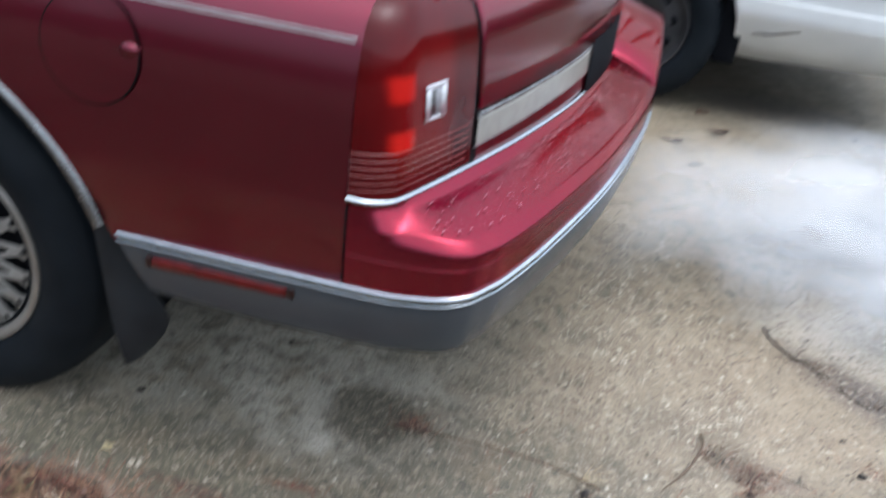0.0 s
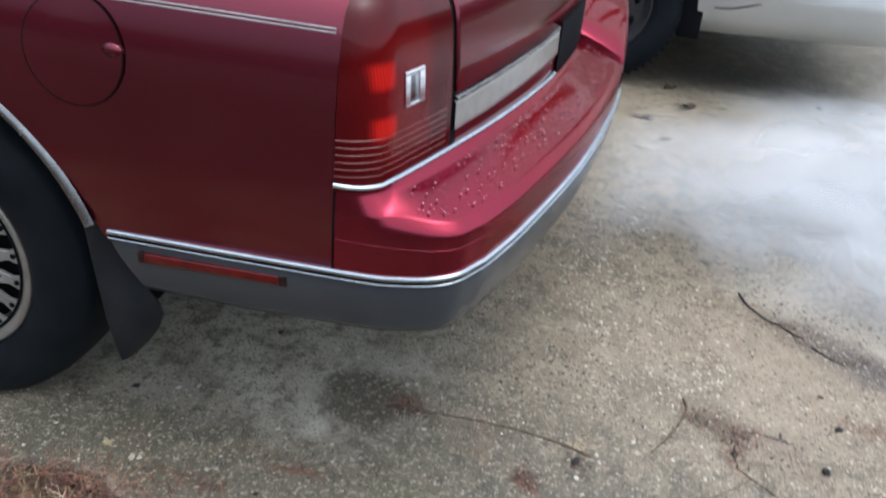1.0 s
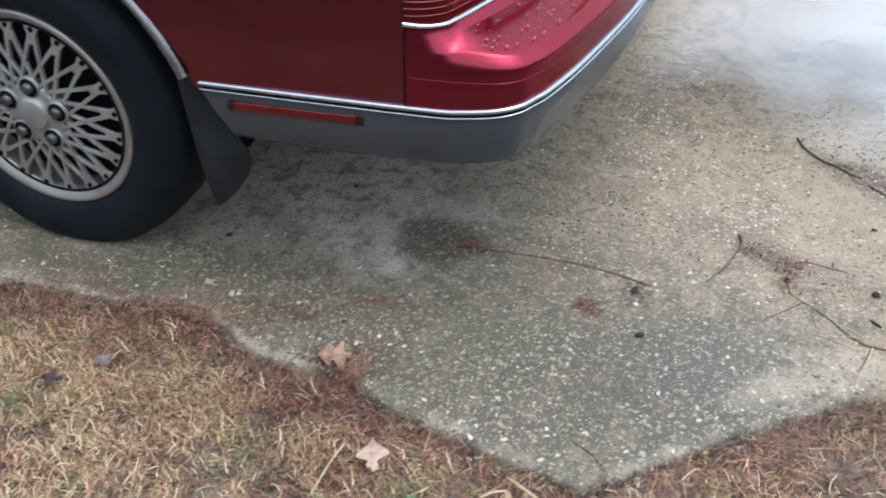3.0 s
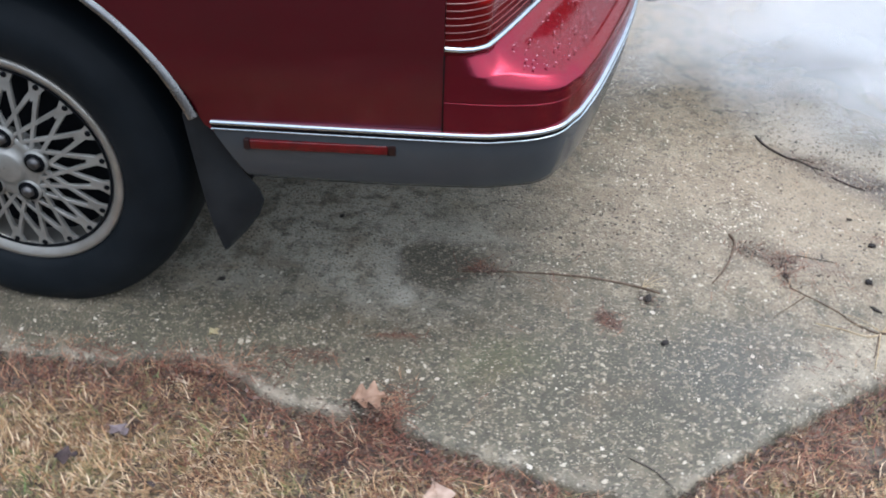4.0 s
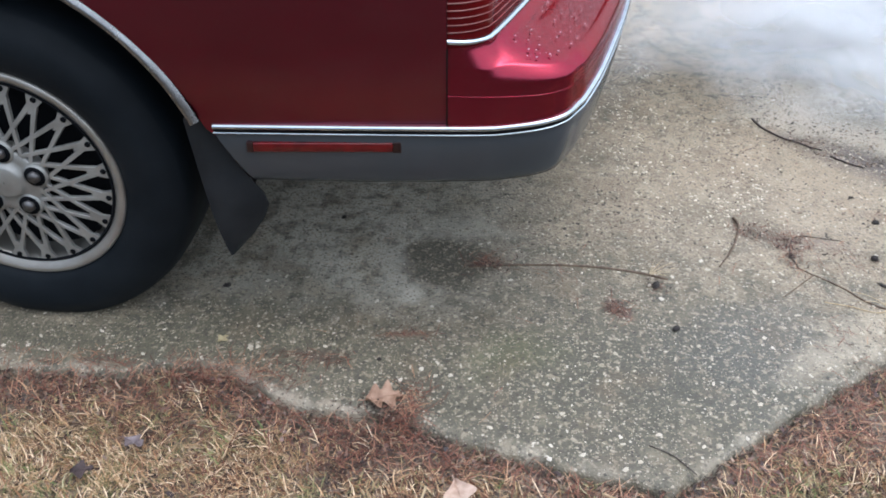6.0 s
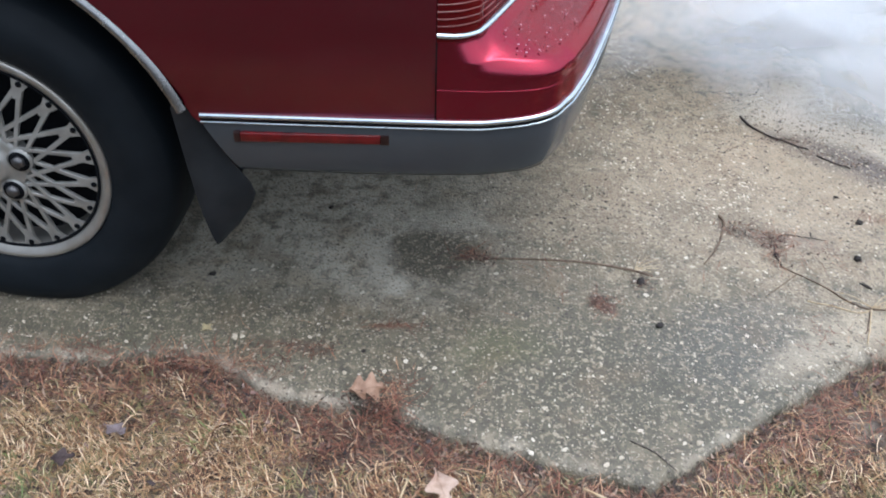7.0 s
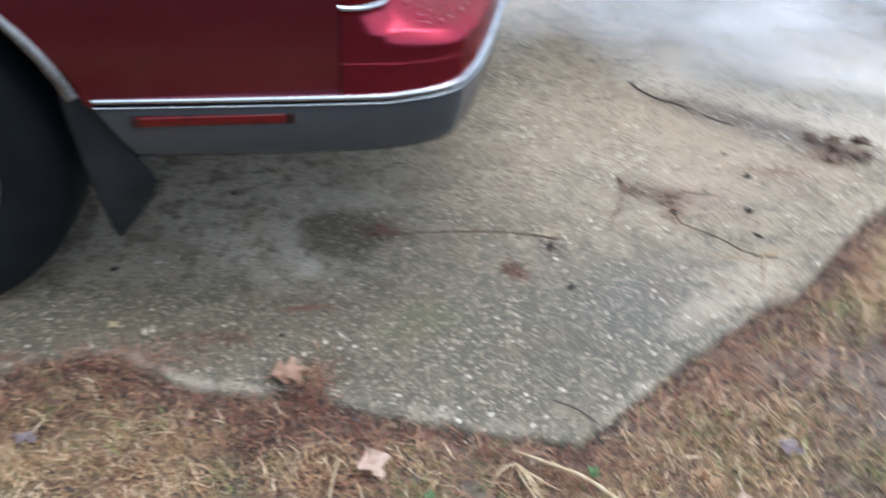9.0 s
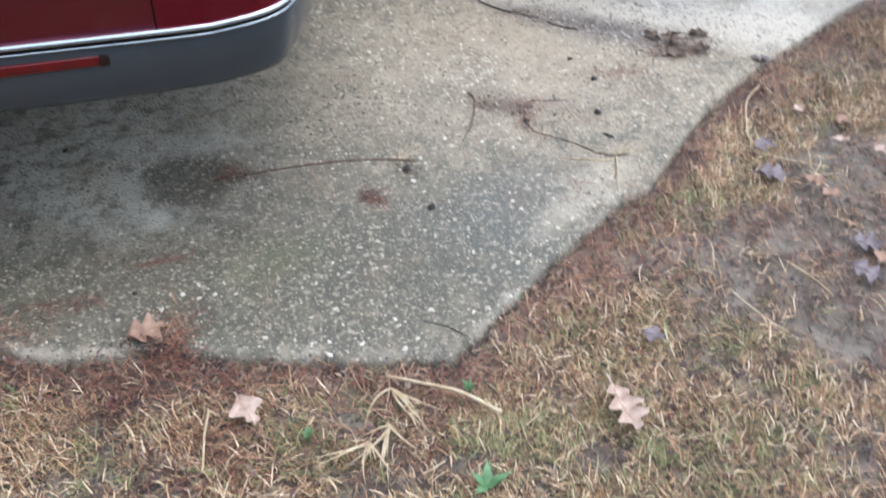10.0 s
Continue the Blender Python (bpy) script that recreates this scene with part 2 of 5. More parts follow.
def edge_line(step):
    p = np.array(EDGE)
    out = []
    for a, b in zip(p, p[1:]):
        n = max(1, int(np.linalg.norm(b - a) / step))
        out += [a + (b - a) * i / n for i in range(n)]
    out.append(p[-1])
    return np.array(out)


def inside_slab(x, y):
    """Whether points lie on the driveway: past its near edge."""
    poly = np.vstack([EDGE, [(6.0, 16.0), (-6.0, 16.0)]])
    hit = np.zeros(np.shape(x), bool)
    for (ax, ay), (bx, by) in zip(poly, np.roll(poly, -1, 0)):
        if ay == by:
            continue
        c = (ay > y) != (by > y)
        hit ^= c & (x < (bx - ax) * (y - ay) / (by - ay) + ax)
    return hit


def edge_distance(x, y):
    p = np.array(EDGE)
    best = np.full(np.shape(x), 9.0)
    for a, b in zip(p, p[1:]):
        d = b - a
        t = np.clip(((x - a[0]) * d[0] + (y - a[1]) * d[1]) / (d @ d), 0, 1)
        best = np.minimum(best, np.hypot(x - a[0] - t * d[0], y - a[1] - t * d[1]))
    return best


# ---- ground ----
def concrete_mat():
    m = mat("worn_exposed_aggregate_concrete", (0.214, 0.187, 0.148), 0.55, 0.0, (0.131, 0.119, 0.094), 2.2, 10, rough_var=0.16)
    n, l = m.node_tree.nodes, m.node_tree.links
    b = n["Principled BSDF"]
    co = n.new("ShaderNodeTexCoord")
    base = b.inputs["Base Color"].links[0].from_socket

    def blend(under, color, fac, mode="MIX"):
        x = n.new("ShaderNodeMix")
        x.data_type, x.blend_type = "RGBA", mode
        l.new(fac, x.inputs["Factor"])
        l.new(under, x.inputs["A"])
        x.inputs["B"].default_value = (*color, 1)
        return x.outputs["Result"]

    def noise_fac(scale, lo, hi, detail=6.0, top=1.0):
        t = n.new("ShaderNodeTexNoise")
        t.inputs["Scale"].default_value, t.inputs["Detail"].default_value = scale, detail
        l.new(co.outputs["Object"], t.inputs["Vector"])
        r = n.new("ShaderNodeMapRange")
        r.inputs["From Min"].default_value, r.inputs["From Max"].default_value, r.inputs["To Max"].default_value = lo, hi, top
        l.new(t.outputs["Fac"], r.inputs["Value"])
        return r.outputs["Result"]

    def spot_fac(x, y, sx, sy, turn, soft0, soft1, top, wob=0.05, square=False):
        """A patch with a ragged outline round (x, y), for stains and painted light alike."""
        w = n.new("ShaderNodeTexNoise")
        w.inputs["Scale"].default_value, w.inputs["Detail"].default_value = 22, 5
        l.new(co.outputs["Object"], w.inputs["Vector"])
        v = n.new("ShaderNodeVectorMath")
        v.operation = "MULTIPLY_ADD"
        v.inputs[1].default_value = (wob, wob, 0)
        l.new(w.outputs["Color"], v.inputs[0])
        l.new(co.outputs["Object"], v.inputs[2])
        mp = n.new("ShaderNodeMapping")
        mp.vector_type = "TEXTURE"
        mp.inputs["Location"].default_value = (x + wob / 2, y + wob / 2, 0)
        mp.inputs["Rotation"].default_value = (0, 0, radians(turn))
        mp.inputs["Scale"].default_value = (sx, sy, 1)
        l.new(v.outputs["Vector"], mp.inputs["Vector"])
        d = n.new("ShaderNodeVectorMath")
        d.operation = "LENGTH"
        l.new(mp.outputs["Vector"], d.inputs[0])
        size = d.outputs["Value"]
        if square:
            d.operation = "ABSOLUTE"
            parts = n.new("ShaderNodeSeparateXYZ")
            l.new(d.outputs["Vector"], parts.inputs[0])
            big = n.new("ShaderNodeMath")
            big.operation = "MAXIMUM"
            l.new(parts.outputs["X"], big.inputs[0])
            l.new(parts.outputs["Y"], big.inputs[1])
            size = big.outputs[0]
        r = n.new("ShaderNodeMapRange")
        r.inputs["From Min"].default_value, r.inputs["From Max"].default_value = soft1, soft0
        r.inputs["To Max"].default_value = top
        l.new(size, r.inputs["Value"])
        return r.outputs["Result"]

    def grit(under, scale, share, size, top):
        """Small stones in the paste, dark to cream, one shade each."""
        v = n.new("ShaderNodeTexVoronoi")
        v.inputs["Scale"].default_value = scale
        l.new(co.outputs["Object"], v.inputs["Vector"])
        tint = n.new("ShaderNodeSeparateColor")
        l.new(v.outputs["Color"], tint.inputs[0])
        r = n.new("ShaderNodeValToRGB")
        els = r.color_ramp.elements
        els[0].position, els[0].color = 0.0, (0.030, 0.027, 0.024, 1)
        els[1].position, els[1].color = 1.0, (0.55, 0.50, 0.41, 1)
        for at, shade in ((0.28, (0.080, 0.070, 0.055)), (0.5, (0.21, 0.178, 0.13)), (0.78, (0.43, 0.38, 0.29))):
            els.new(at).color = (*shade, 1)
        l.new(tint.outputs[0], r.inputs["Fac"])
        pick = n.new("ShaderNodeMath")
        pick.operation = "LESS_THAN"
        pick.inputs[1].default_value = share
        l.new(tint.outputs[1], pick.inputs[0])
        edge = n.new("ShaderNodeMapRange")
        edge.inputs["From Min"].default_value, edge.inputs["From Max"].default_value, edge.inputs["To Max"].default_value = size, size * 0.6, top
        l.new(v.outputs["Distance"], edge.inputs["Value"])
        both2 = n.new("ShaderNodeMath")
        both2.operation = "MULTIPLY"
        l.new(pick.outputs[0], both2.inputs[0])
        l.new(edge.outputs["Result"], both2.inputs[1])
        x = n.new("ShaderNodeMix")
        x.data_type = "RGBA"
        l.new(both2.outputs[0], x.inputs["Factor"])
        l.new(under, x.inputs["A"])
        l.new(r.outputs["Color"], x.inputs["B"])
        return x.outputs["Result"]

    c = blend(base, (0.094, 0.090, 0.068), noise_fac(5.0, 0.48, 0.66, 9, 0.75))
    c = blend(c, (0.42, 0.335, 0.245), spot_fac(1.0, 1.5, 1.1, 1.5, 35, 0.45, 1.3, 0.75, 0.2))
    # paler over the maroon car's footprint
    c = blend(c, (0.56, 0.54, 0.49), spot_fac(-2.2, 0.95, 2.5, 0.88, 0, 0.82, 1.0, 0.85, 0.16, True))
    c = blend(c, (0.37, 0.32, 0.245), noise_fac(11, 0.50, 0.66, 8, 0.6))
    c = blend(c, (0.085, 0.080, 0.060), noise_fac(17, 0.50, 0.62, 9, 0.6))
    c = blend(c, (0.080, 0.079, 0.062), spot_fac(0.42, -0.02, 0.42, 0.24, 14, 0.40, 1.18, 0.76, 0.22))
    c = blend(c, (0.082, 0.086, 0.086), spot_fac(0.64, 0.05, 0.24, 0.13, 28, 0.4, 1.2, 0.55, 0.14))
    c = blend(c, (0.072, 0.066, 0.050), spot_fac(0.050, 0.280, 0.104, 0.096, 4, 0.78, 1.12, 0.84, 0.09))
    c = blend(c, (0.100, 0.088, 0.064), spot_fac(0.15, 0.14, 0.16, 0.15, 20, 0.3, 1.2, 0.5, 0.14))
    c = blend(c, (0.085, 0.083, 0.056), spot_fac(-0.35, -0.01, 0.42, 0.095, 2, 0.4, 1.2, 0.6, 0.14))
    c = blend(c, (0.085, 0.082, 0.070), noise_fac(34, 0.52, 0.62, 7, 0.48))
    c = blend(c, (0.40, 0.35, 0.28), noise_fac(80, 0.55, 0.62, 4, 0.62))
    c = blend(c, (0.075, 0.070, 0.060), noise_fac(120, 0.56, 0.63, 4, 0.6))
    c = blend(c, (0.52, 0.50, 0.46), spot_fac(-0.012, 0.158, 0.030, 0.022, -25, 0.4, 1.2, 0.8, 0.06))
    c = blend(c, (0.46, 0.44, 0.40), spot_fac(-0.06, 0.24, 0.028, 0.09, 0, 0.3, 1.3, 0.6, 0.08))
    c = blend(c, (0.44, 0.42, 0.38), spot_fac(0.05, 0.40, 0.16, 0.05, 0, 0.3, 1.3, 0.6, 0.08))
    c = blend(c, (0.14, 0.105, 0.098), spot_fac(0.82, 0.42, 0.12, 0.05, -12, 0.4, 1.2, 0.5, 0.12))
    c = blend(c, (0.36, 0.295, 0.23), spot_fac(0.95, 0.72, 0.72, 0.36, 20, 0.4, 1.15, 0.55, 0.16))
    # shade under the white car, put into the concrete colour
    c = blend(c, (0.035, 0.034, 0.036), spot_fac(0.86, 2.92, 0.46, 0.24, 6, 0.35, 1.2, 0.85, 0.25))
    # sky sheen on the wet far concrete, painted as a paler base
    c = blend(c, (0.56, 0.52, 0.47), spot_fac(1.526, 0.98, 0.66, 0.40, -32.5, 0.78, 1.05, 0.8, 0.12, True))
    c = blend(c, (0.13, 0.115, 0.12), spot_fac(1.13, 0.745, 0.27, 0.075, -33, 0.4, 1.25, 0.9, 0.05))
    c = blend(c, (0.15, 0.075, 0.045), spot_fac(1.09, 0.52, 0.10, 0.025, -10, 0.3, 1.2, 0.6))
    c = blend(c, (0.15, 0.065, 0.05), spot_fac(0.405, 0.145, 0.018, 0.035, 35, 0.3, 1.2, 0.7, 0.04))
    c = blend(c, (0.11, 0.065, 0.05), spot_fac(0.135, 0.275, 0.05, 0.016, 5, 0.3, 1.2, 0.7, 0.04))
    c = blend(c, (0.09, 0.05, 0.04), spot_fac(-0.17, -0.04, 0.06, 0.018, -8, 0.3, 1.2, 0.7))
    c = blend(c, (0.17, 0.06, 0.035), spot_fac(-0.005, 0.035, 0.06, 0.008, 8, 0.3, 1.2, 0.6, 0.02))
    full = n.new("ShaderNodeValue")
    full.outputs[0].default_value = 1.0
    rim = n.new("ShaderNodeAttribute")
    rim.attribute_name = "rim"
    rn = n.new("ShaderNodeMath")
    rn.operation = "MULTIPLY"
    l.new(rim.outputs["Fac"], rn.inputs[0])
    l.new(noise_fac(16, 0.48, 0.64, 9, 0.5), rn.inputs[1])
    c = blend(c, (0.42, 0.385, 0.33), rn.outputs[0])
    c = blend(c, (0.070, 0.068, 0.050), noise_fac(3.1, 0.50, 0.70, 6, 0.5))
    c = blend(c, (0.42, 0.375, 0.31), spot_fac(0.84, 0.085, 0.21, 0.05, 37, 0.4, 1.2, 0.6, 0.10))
    c = blend(c, (0.155, 0.115, 0.078), noise_fac(7.5, 0.55, 0.72, 8, 0.5))
    c = blend(c, (0.42, 0.355, 0.295), spot_fac(-0.20, -0.146, 0.045, 0.010, -24, 0.3, 1.3, 0.6, 0.06))
    c = blend(c, (0.42, 0.355, 0.295), spot_fac(-0.10, -0.163, 0.050, 0.011, -4, 0.3, 1.3, 0.6, 0.06))
    c = blend(c, (0.42, 0.36, 0.31), spot_fac(-0.29, -0.100, 0.05, 0.012, -30, 0.4, 1.3, 0.6, 0.05))
    c = blend(c, (0.105, 0.115, 0.060), spot_fac(0.20, 0.0, 0.11, 0.07, 20, 0.3, 1.2, 0.45, 0.12))
    c = blend(c, (0.095, 0.090, 0.065), spot_fac(-0.6, -0.045, 0.5, 0.05, 0, 0.4, 1.2, 0.5, 0.12))
    c = blend(c, (1.0, 0.983, 0.89), full.outputs[0], "MULTIPLY")
    c = grit(c, 130, 0.42, 0.44, 0.8)
    c = grit(c, 260, 0.56, 0.42, 0.8)
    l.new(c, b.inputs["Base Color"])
    dry = b.inputs["Roughness"].links[0].from_socket
    for x, y, sx, sy, turn, top in ((1.65, 1.25, 0.75, 0.42, 25, 0.85), (0.9, 0.55, 0.5, 0.18, 10, 0.35), (1.60, 1.00, 0.70, 0.38, -32, 0.7), (3.6, 5.0, 2.6, 3.2, 20, 0.85), (0.66, 0.04, 0.26, 0.15, 25, 0.55)):
        wet = n.new("ShaderNodeMix")
        l.new(spot_fac(x, y, sx, sy, turn, 0.45, 1.2, top, 0.25), wet.inputs["Factor"])
        l.new(dry, wet.inputs["A"])
        wet.inputs["B"].default_value = 0.14
        dry = wet.outputs["Result"]
    l.new(dry, b.inputs["Roughness"])
    g = n.new("ShaderNodeTexNoise")
    g.inputs["Scale"].default_value, g.inputs["Detail"].default_value = 160, 6
    l.new(co.outputs["Object"], g.inputs["Vector"])
    g2 = n.new("ShaderNodeTexVoronoi")
    g2.inputs["Scale"].default_value = 230
    l.new(co.outputs["Object"], g2.inputs["Vector"])
    ad = n.new("ShaderNodeMath")
    l.new(g.outputs["Fac"], ad.inputs[0])
    l.new(g2.outputs["Distance"], ad.inputs[1])
    bp = n.new("ShaderNodeBump")
    bp.inputs["Strength"].default_value, bp.inputs["Distance"].default_value = 0.45, 0.004
    l.new(ad.outputs[0], bp.inputs["Height"])
    l.new(bp.outputs["Normal"], b.inputs["Normal"])
    return m


CONCRETE = concrete_mat()
SOIL = mat("damp_lawn_soil", (0.082, 0.064, 0.050), 0.85, 0.0, (0.215, 0.180, 0.145), 24, 14, bump=1.0, bump_scale=110)


def far_lawn():
    """Matted grass on the unseen lawn round the scuffed corner, darkened for car reflections."""
    n, l = SOIL.node_tree.nodes, SOIL.node_tree.links
    b = n["Principled BSDF"]
    co = n.new("ShaderNodeTexCoord")
    mp = n.new("ShaderNodeMapping")
    mp.vector_type = "TEXTURE"
    mp.inputs["Location"].default_value = (0.6, -0.1, 0)
    mp.inputs["Scale"].default_value = (1.9, 0.95, 1)
    l.new(co.outputs["Object"], mp.inputs["Vector"])
    away = n.new("ShaderNodeVectorMath")
    away.operation = "LENGTH"
    l.new(mp.outputs["Vector"], away.inputs[0])
    ragged = n.new("ShaderNodeTexNoise")
    ragged.inputs["Scale"].default_value, ragged.inputs["Detail"].default_value = 4.0, 8
    l.new(co.outputs["Object"], ragged.inputs["Vector"])
    add = n.new("ShaderNodeMath")
    l.new(away.outputs["Value"], add.inputs[0])
    l.new(ragged.outputs["Fac"], add.inputs[1])
    r = n.new("ShaderNodeMapRange")
    r.inputs["From Min"].default_value, r.inputs["From Max"].default_value = 1.35, 1.75
    l.new(add.outputs[0], r.inputs["Value"])
    thatch = n.new("ShaderNodeTexNoise")
    thatch.inputs["Scale"].default_value, thatch.inputs["Detail"].default_value, thatch.inputs["Distortion"].default_value = 26, 12, 1.5
    l.new(co.outputs["Object"], thatch.inputs["Vector"])
    ramp = n.new("ShaderNodeValToRGB")
    els = ramp.color_ramp.elements
    els[0].position, els[0].color = 0.30, (0.030, 0.022, 0.016, 1)
    els[1].position, els[1].color = 0.72, (0.20, 0.155, 0.10, 1)
    els.new(0.46).color = (0.070, 0.050, 0.032, 1)
    els.new(0.58).color = (0.115, 0.088, 0.052, 1)
    l.new(thatch.outputs["Fac"], ramp.inputs["Fac"])
    mix = n.new("ShaderNodeMix")
    mix.data_type = "RGBA"
    l.new(r.outputs["Result"], mix.inputs["Factor"])
    l.new(b.inputs["Base Color"].links[0].from_socket, mix.inputs["A"])
    l.new(ramp.outputs["Color"], mix.inputs["B"])
    l.new(mix.outputs["Result"], b.inputs["Base Color"])


far_lawn()


def make_ground():
    xs = np.concatenate([[-120, -40, -12, -5, -2.5], np.arange(-1.6, 2.6, 0.03), [3, 4, 6, 10, 20, 45, 120]])
    ys = np.concatenate([[-120, -40, -12, -5, -2.2], np.arange(-1.4, 1.4, 0.03), [1.8, 2.6, 4, 7, 12, 18, 45, 120]])
    gx, gy = np.meshgrid(xs, ys)
    on = inside_slab(gx, gy) & (edge_distance(gx, gy) > 0.03)
    z = np.array([[0.011 * noise.noise((x * 4, y * 4, 0)) + 0.006 * noise.noise((x * 15, y * 15, 3)) for x, y in zip(a, b)] for a, b in zip(gx, gy)])
    z = np.where(on, -0.07, -0.022 + z - 0.018 * np.exp(-(edge_distance(gx, gy) / 0.04) ** 2))
    me = mesh_of("ground", np.stack([gx.ravel(), gy.ravel(), z.ravel()], 1), grid_faces(len(ys), len(xs)), SOIL)
    tagged(new("ground", me), "damp brown lawn soil beside the driveway", "ground", kind="structure")


def make_driveway():
    line = edge_line(0.012)
    rough = np.array([[0.006 * noise.noise((x * 30, y * 30, 1)) + 0.004 * noise.noise((x * 90, y * 90, 2)) for x, y in line]]).ravel()
    nn = -normals2(line)
    k = np.ones(21) / 21
    nn = np.stack([np.convolve(np.pad(nn[:, i], 10, "edge"), k, "valid") for i in (0, 1)], 1)
    rings = ((0.0, -0.06, 1.0), (0.002, -0.012, 1.0), (0.008, -0.004, 1.0), (0.016, -0.001, 0.8), (0.035, 0.0, 0.0))
    verts, rim = [], []
    n = len(line)
    for off, z, r in rings:
        fade = max(0.0, 1 - off / 0.07)
        for p, q, w in zip(line, nn, rough):
            verts.append((p[0] + q[0] * (off + w * fade), p[1] + q[1] * (off + w * fade), z))
            rim.append(r)
    faces = [(f[0], f[3], f[2], f[1])[::-1] for f in grid_faces(len(rings), n)]
    base = (len(rings) - 1) * n
    verts += [(6.0, 16.0, 0.0), (-6.0, 16.0, 0.0)]
    rim += [0, 0]
    me = mesh_of("driveway", verts, faces, CONCRETE)
    bm = bmesh.new()
    bm.from_mesh(me)
    bm.verts.ensure_lookup_table()
    loop = [bm.verts[base + i] for i in range(n)] + [bm.verts[-2], bm.verts[-1]]
    f = bm.faces.new(loop)
    bmesh.ops.triangulate(bm, faces=[f])
    bmesh.ops.recalc_face_normals(bm, faces=bm.faces)
    bm.to_mesh(me)
    bm.free()
    at = me.attributes.new("rim", "FLOAT", "POINT")
    at.data.foreach_set("value", rim)
    tagged(new("driveway", me), "wet worn concrete driveway with exposed pebbles, stains, painted shade and sheen", "driveway", kind="structure")


make_ground()
make_driveway()

# ---- maroon car ----
car = tagged(new("sedan"), "maroon sedan with grey lower cladding parked on concrete", "car")
BUMP_HALF = [(-0.30, 0.0), (-0.1, -0.005), (0.08, -0.008), (0.16, -0.006), (0.218, 0.001), (0.252, 0.019), (0.271, 0.05), (0.289, 0.09), (0.326, 0.218), (0.384, 0.49),
             (0.416, 0.76), (0.425, 0.92)]
REAR_HALF = [(0.076, -0.013), (0.10, -0.008), (0.126, 0.010), (0.142, 0.04), (0.19, 0.19), (0.243, 0.38), (0.291, 0.62), (0.316, 0.92)]


def both(half):
    return half + [(x, 2 * MID - y) for x, y in half[-2::-1]]


BUMP, REAR = spline(both(BUMP_HALF), 0.006), spline(both(REAR_HALF), 0.012)
SIDE = spline([(0.46, -0.004), (0.52, -0.010), (0.62, -0.015), (0.70, -0.0125), (0.75, -0.0080), (0.79, -0.0015), (0.831, 0.0095), (0.848, 0.019), (0.864, 0.036),
               (0.878, 0.062), (0.890, 0.10), (0.898, 0.16), (0.902, 0.25)], 0.012)
AXLE = (-0.715, 0.319)


def rake(verts):
    """The lower mouldings fall a little towards the front of the car, and the cover's lower lip less so."""
    out = []
    for x, y, z in verts:
        fall = 0.046 * (max(x, -0.31) - 0.073) - 0.0060 + 0.010 * min(1.0, max(0.0, (x - 0.15) / 0.12))
        hold = min(1.0, max(0.0, (0.565 - z) / 0.08))
        lip = (0.0125 + 0.006 * min(1.0, max(0.0, (x + 0.05) / 0.25))) * min(1.0, max(0.0, (0.464 - z) / 0.11))
        out.append((x, y, z + fall * hold + lip))
    return out


def raked(data):
    return rake(data[0]), data[1]


FRONT = -3.45
ARCH = 0.423


def arch_z(x, cx, r=ARCH):
    d = r * r - (x - cx) ** 2
    return AXLE[1] + math.sqrt(d) if d > 0 else 0.0


def side_panel(flip):
    xs = np.unique(np.concatenate([np.linspace(-4.35, 0.0753, 60), np.linspace(AXLE[0] - ARCH, AXLE[0] + ARCH, 41), np.linspace(FRONT - ARCH, FRONT + ARCH, 25)]))
    verts = []
    n = 22
    zy = SIDE
    u = np.linspace(0, 1, n)
    for x in xs:
        zb = max(0.440, arch_z(x, AXLE[0]), arch_z(x, FRONT))
        cut = np.array([p for p in zy if p[0] > zb + 0.004])
        y0 = np.interp(zb, zy[:, 0], zy[:, 1])
        line = np.vstack([[zb, y0], cut])
        s = np.concatenate([[0], np.cumsum(np.hypot(*np.diff(line, axis=0).T))])
        for v in u:
            z, y = np.interp(v * s[-1], s, line[:, 0]), np.interp(v * s[-1], s, line[:, 1])
            verts.append((x, 2 * MID - y if flip else y, z))
    return verts, grid_faces(len(xs), n)


for flip in (False, True):
    shell(part("quarter_panel", side_panel(flip), PAINT, car, "maroon metallic side panel"), -0.004 if flip else 0.004)


def arch_trim(flip):
    verts = []
    lo = math.asin((0.468 - AXLE[1]) / ARCH)
    ang = np.linspace(lo, math.pi - lo, 40)
    prof = ((0.411, 0.030), (0.406, 0.004), (0.406, -0.010), (0.410, -0.016), (0.417, -0.015), (0.423, -0.008))
    for a in ang:
        for r, y in prof:
            y = y - 0.004
            verts.append((AXLE[0] + r * math.cos(a), 2 * MID - y if flip else y, AXLE[1] + r * math.sin(a)))
    return verts, grid_faces(len(ang), len(prof))


for flip in (False, True):
    part("wheel_arch_trim", arch_trim(flip), DULL, car, "dull chrome wheel arch moulding")

# lower cladding and bumper cover, one grey band round the tail
clad_v, clad_f = sweep(BUMP, [(0.004, 0.468), (0.006, 0.455), (0.005, 0.43), (0.001, 0.40), (-0.004, 0.375), (-0.010, 0.360), (-0.026, 0.352), (-0.09, 0.351)])
clad_v = [(x + 0.46 * (0.468 - z) * min(1.0, max(0.0, (-0.05 - x) / 0.25)), y, z) for x, y, z in clad_v]
shell(part("lower_bumper", (rake(clad_v), clad_f), CLAD, car,
           "grey plastic lower bumper and cladding"), -0.004)
part("chrome_strip", raked(sweep(BUMP, [(0.0, 0.4845), (0.007, 0.484), (0.0105, 0.4815), (0.0105, 0.4775), (0.006, 0.476)])), CHROME, car)
part("strip_groove", raked(sweep(BUMP, [(0.004, 0.4765), (0.0065, 0.476), (0.0065, 0.4705), (0.004, 0.470)])), GAP, car, "black strip between chrome lines")
part("chrome_strip", raked(sweep(BUMP, [(0.006, 0.471), (0.0095, 0.4705), (0.0100, 0.4690), (0.0085, 0.4675), (0.004, 0.467)])), CHROME, car)

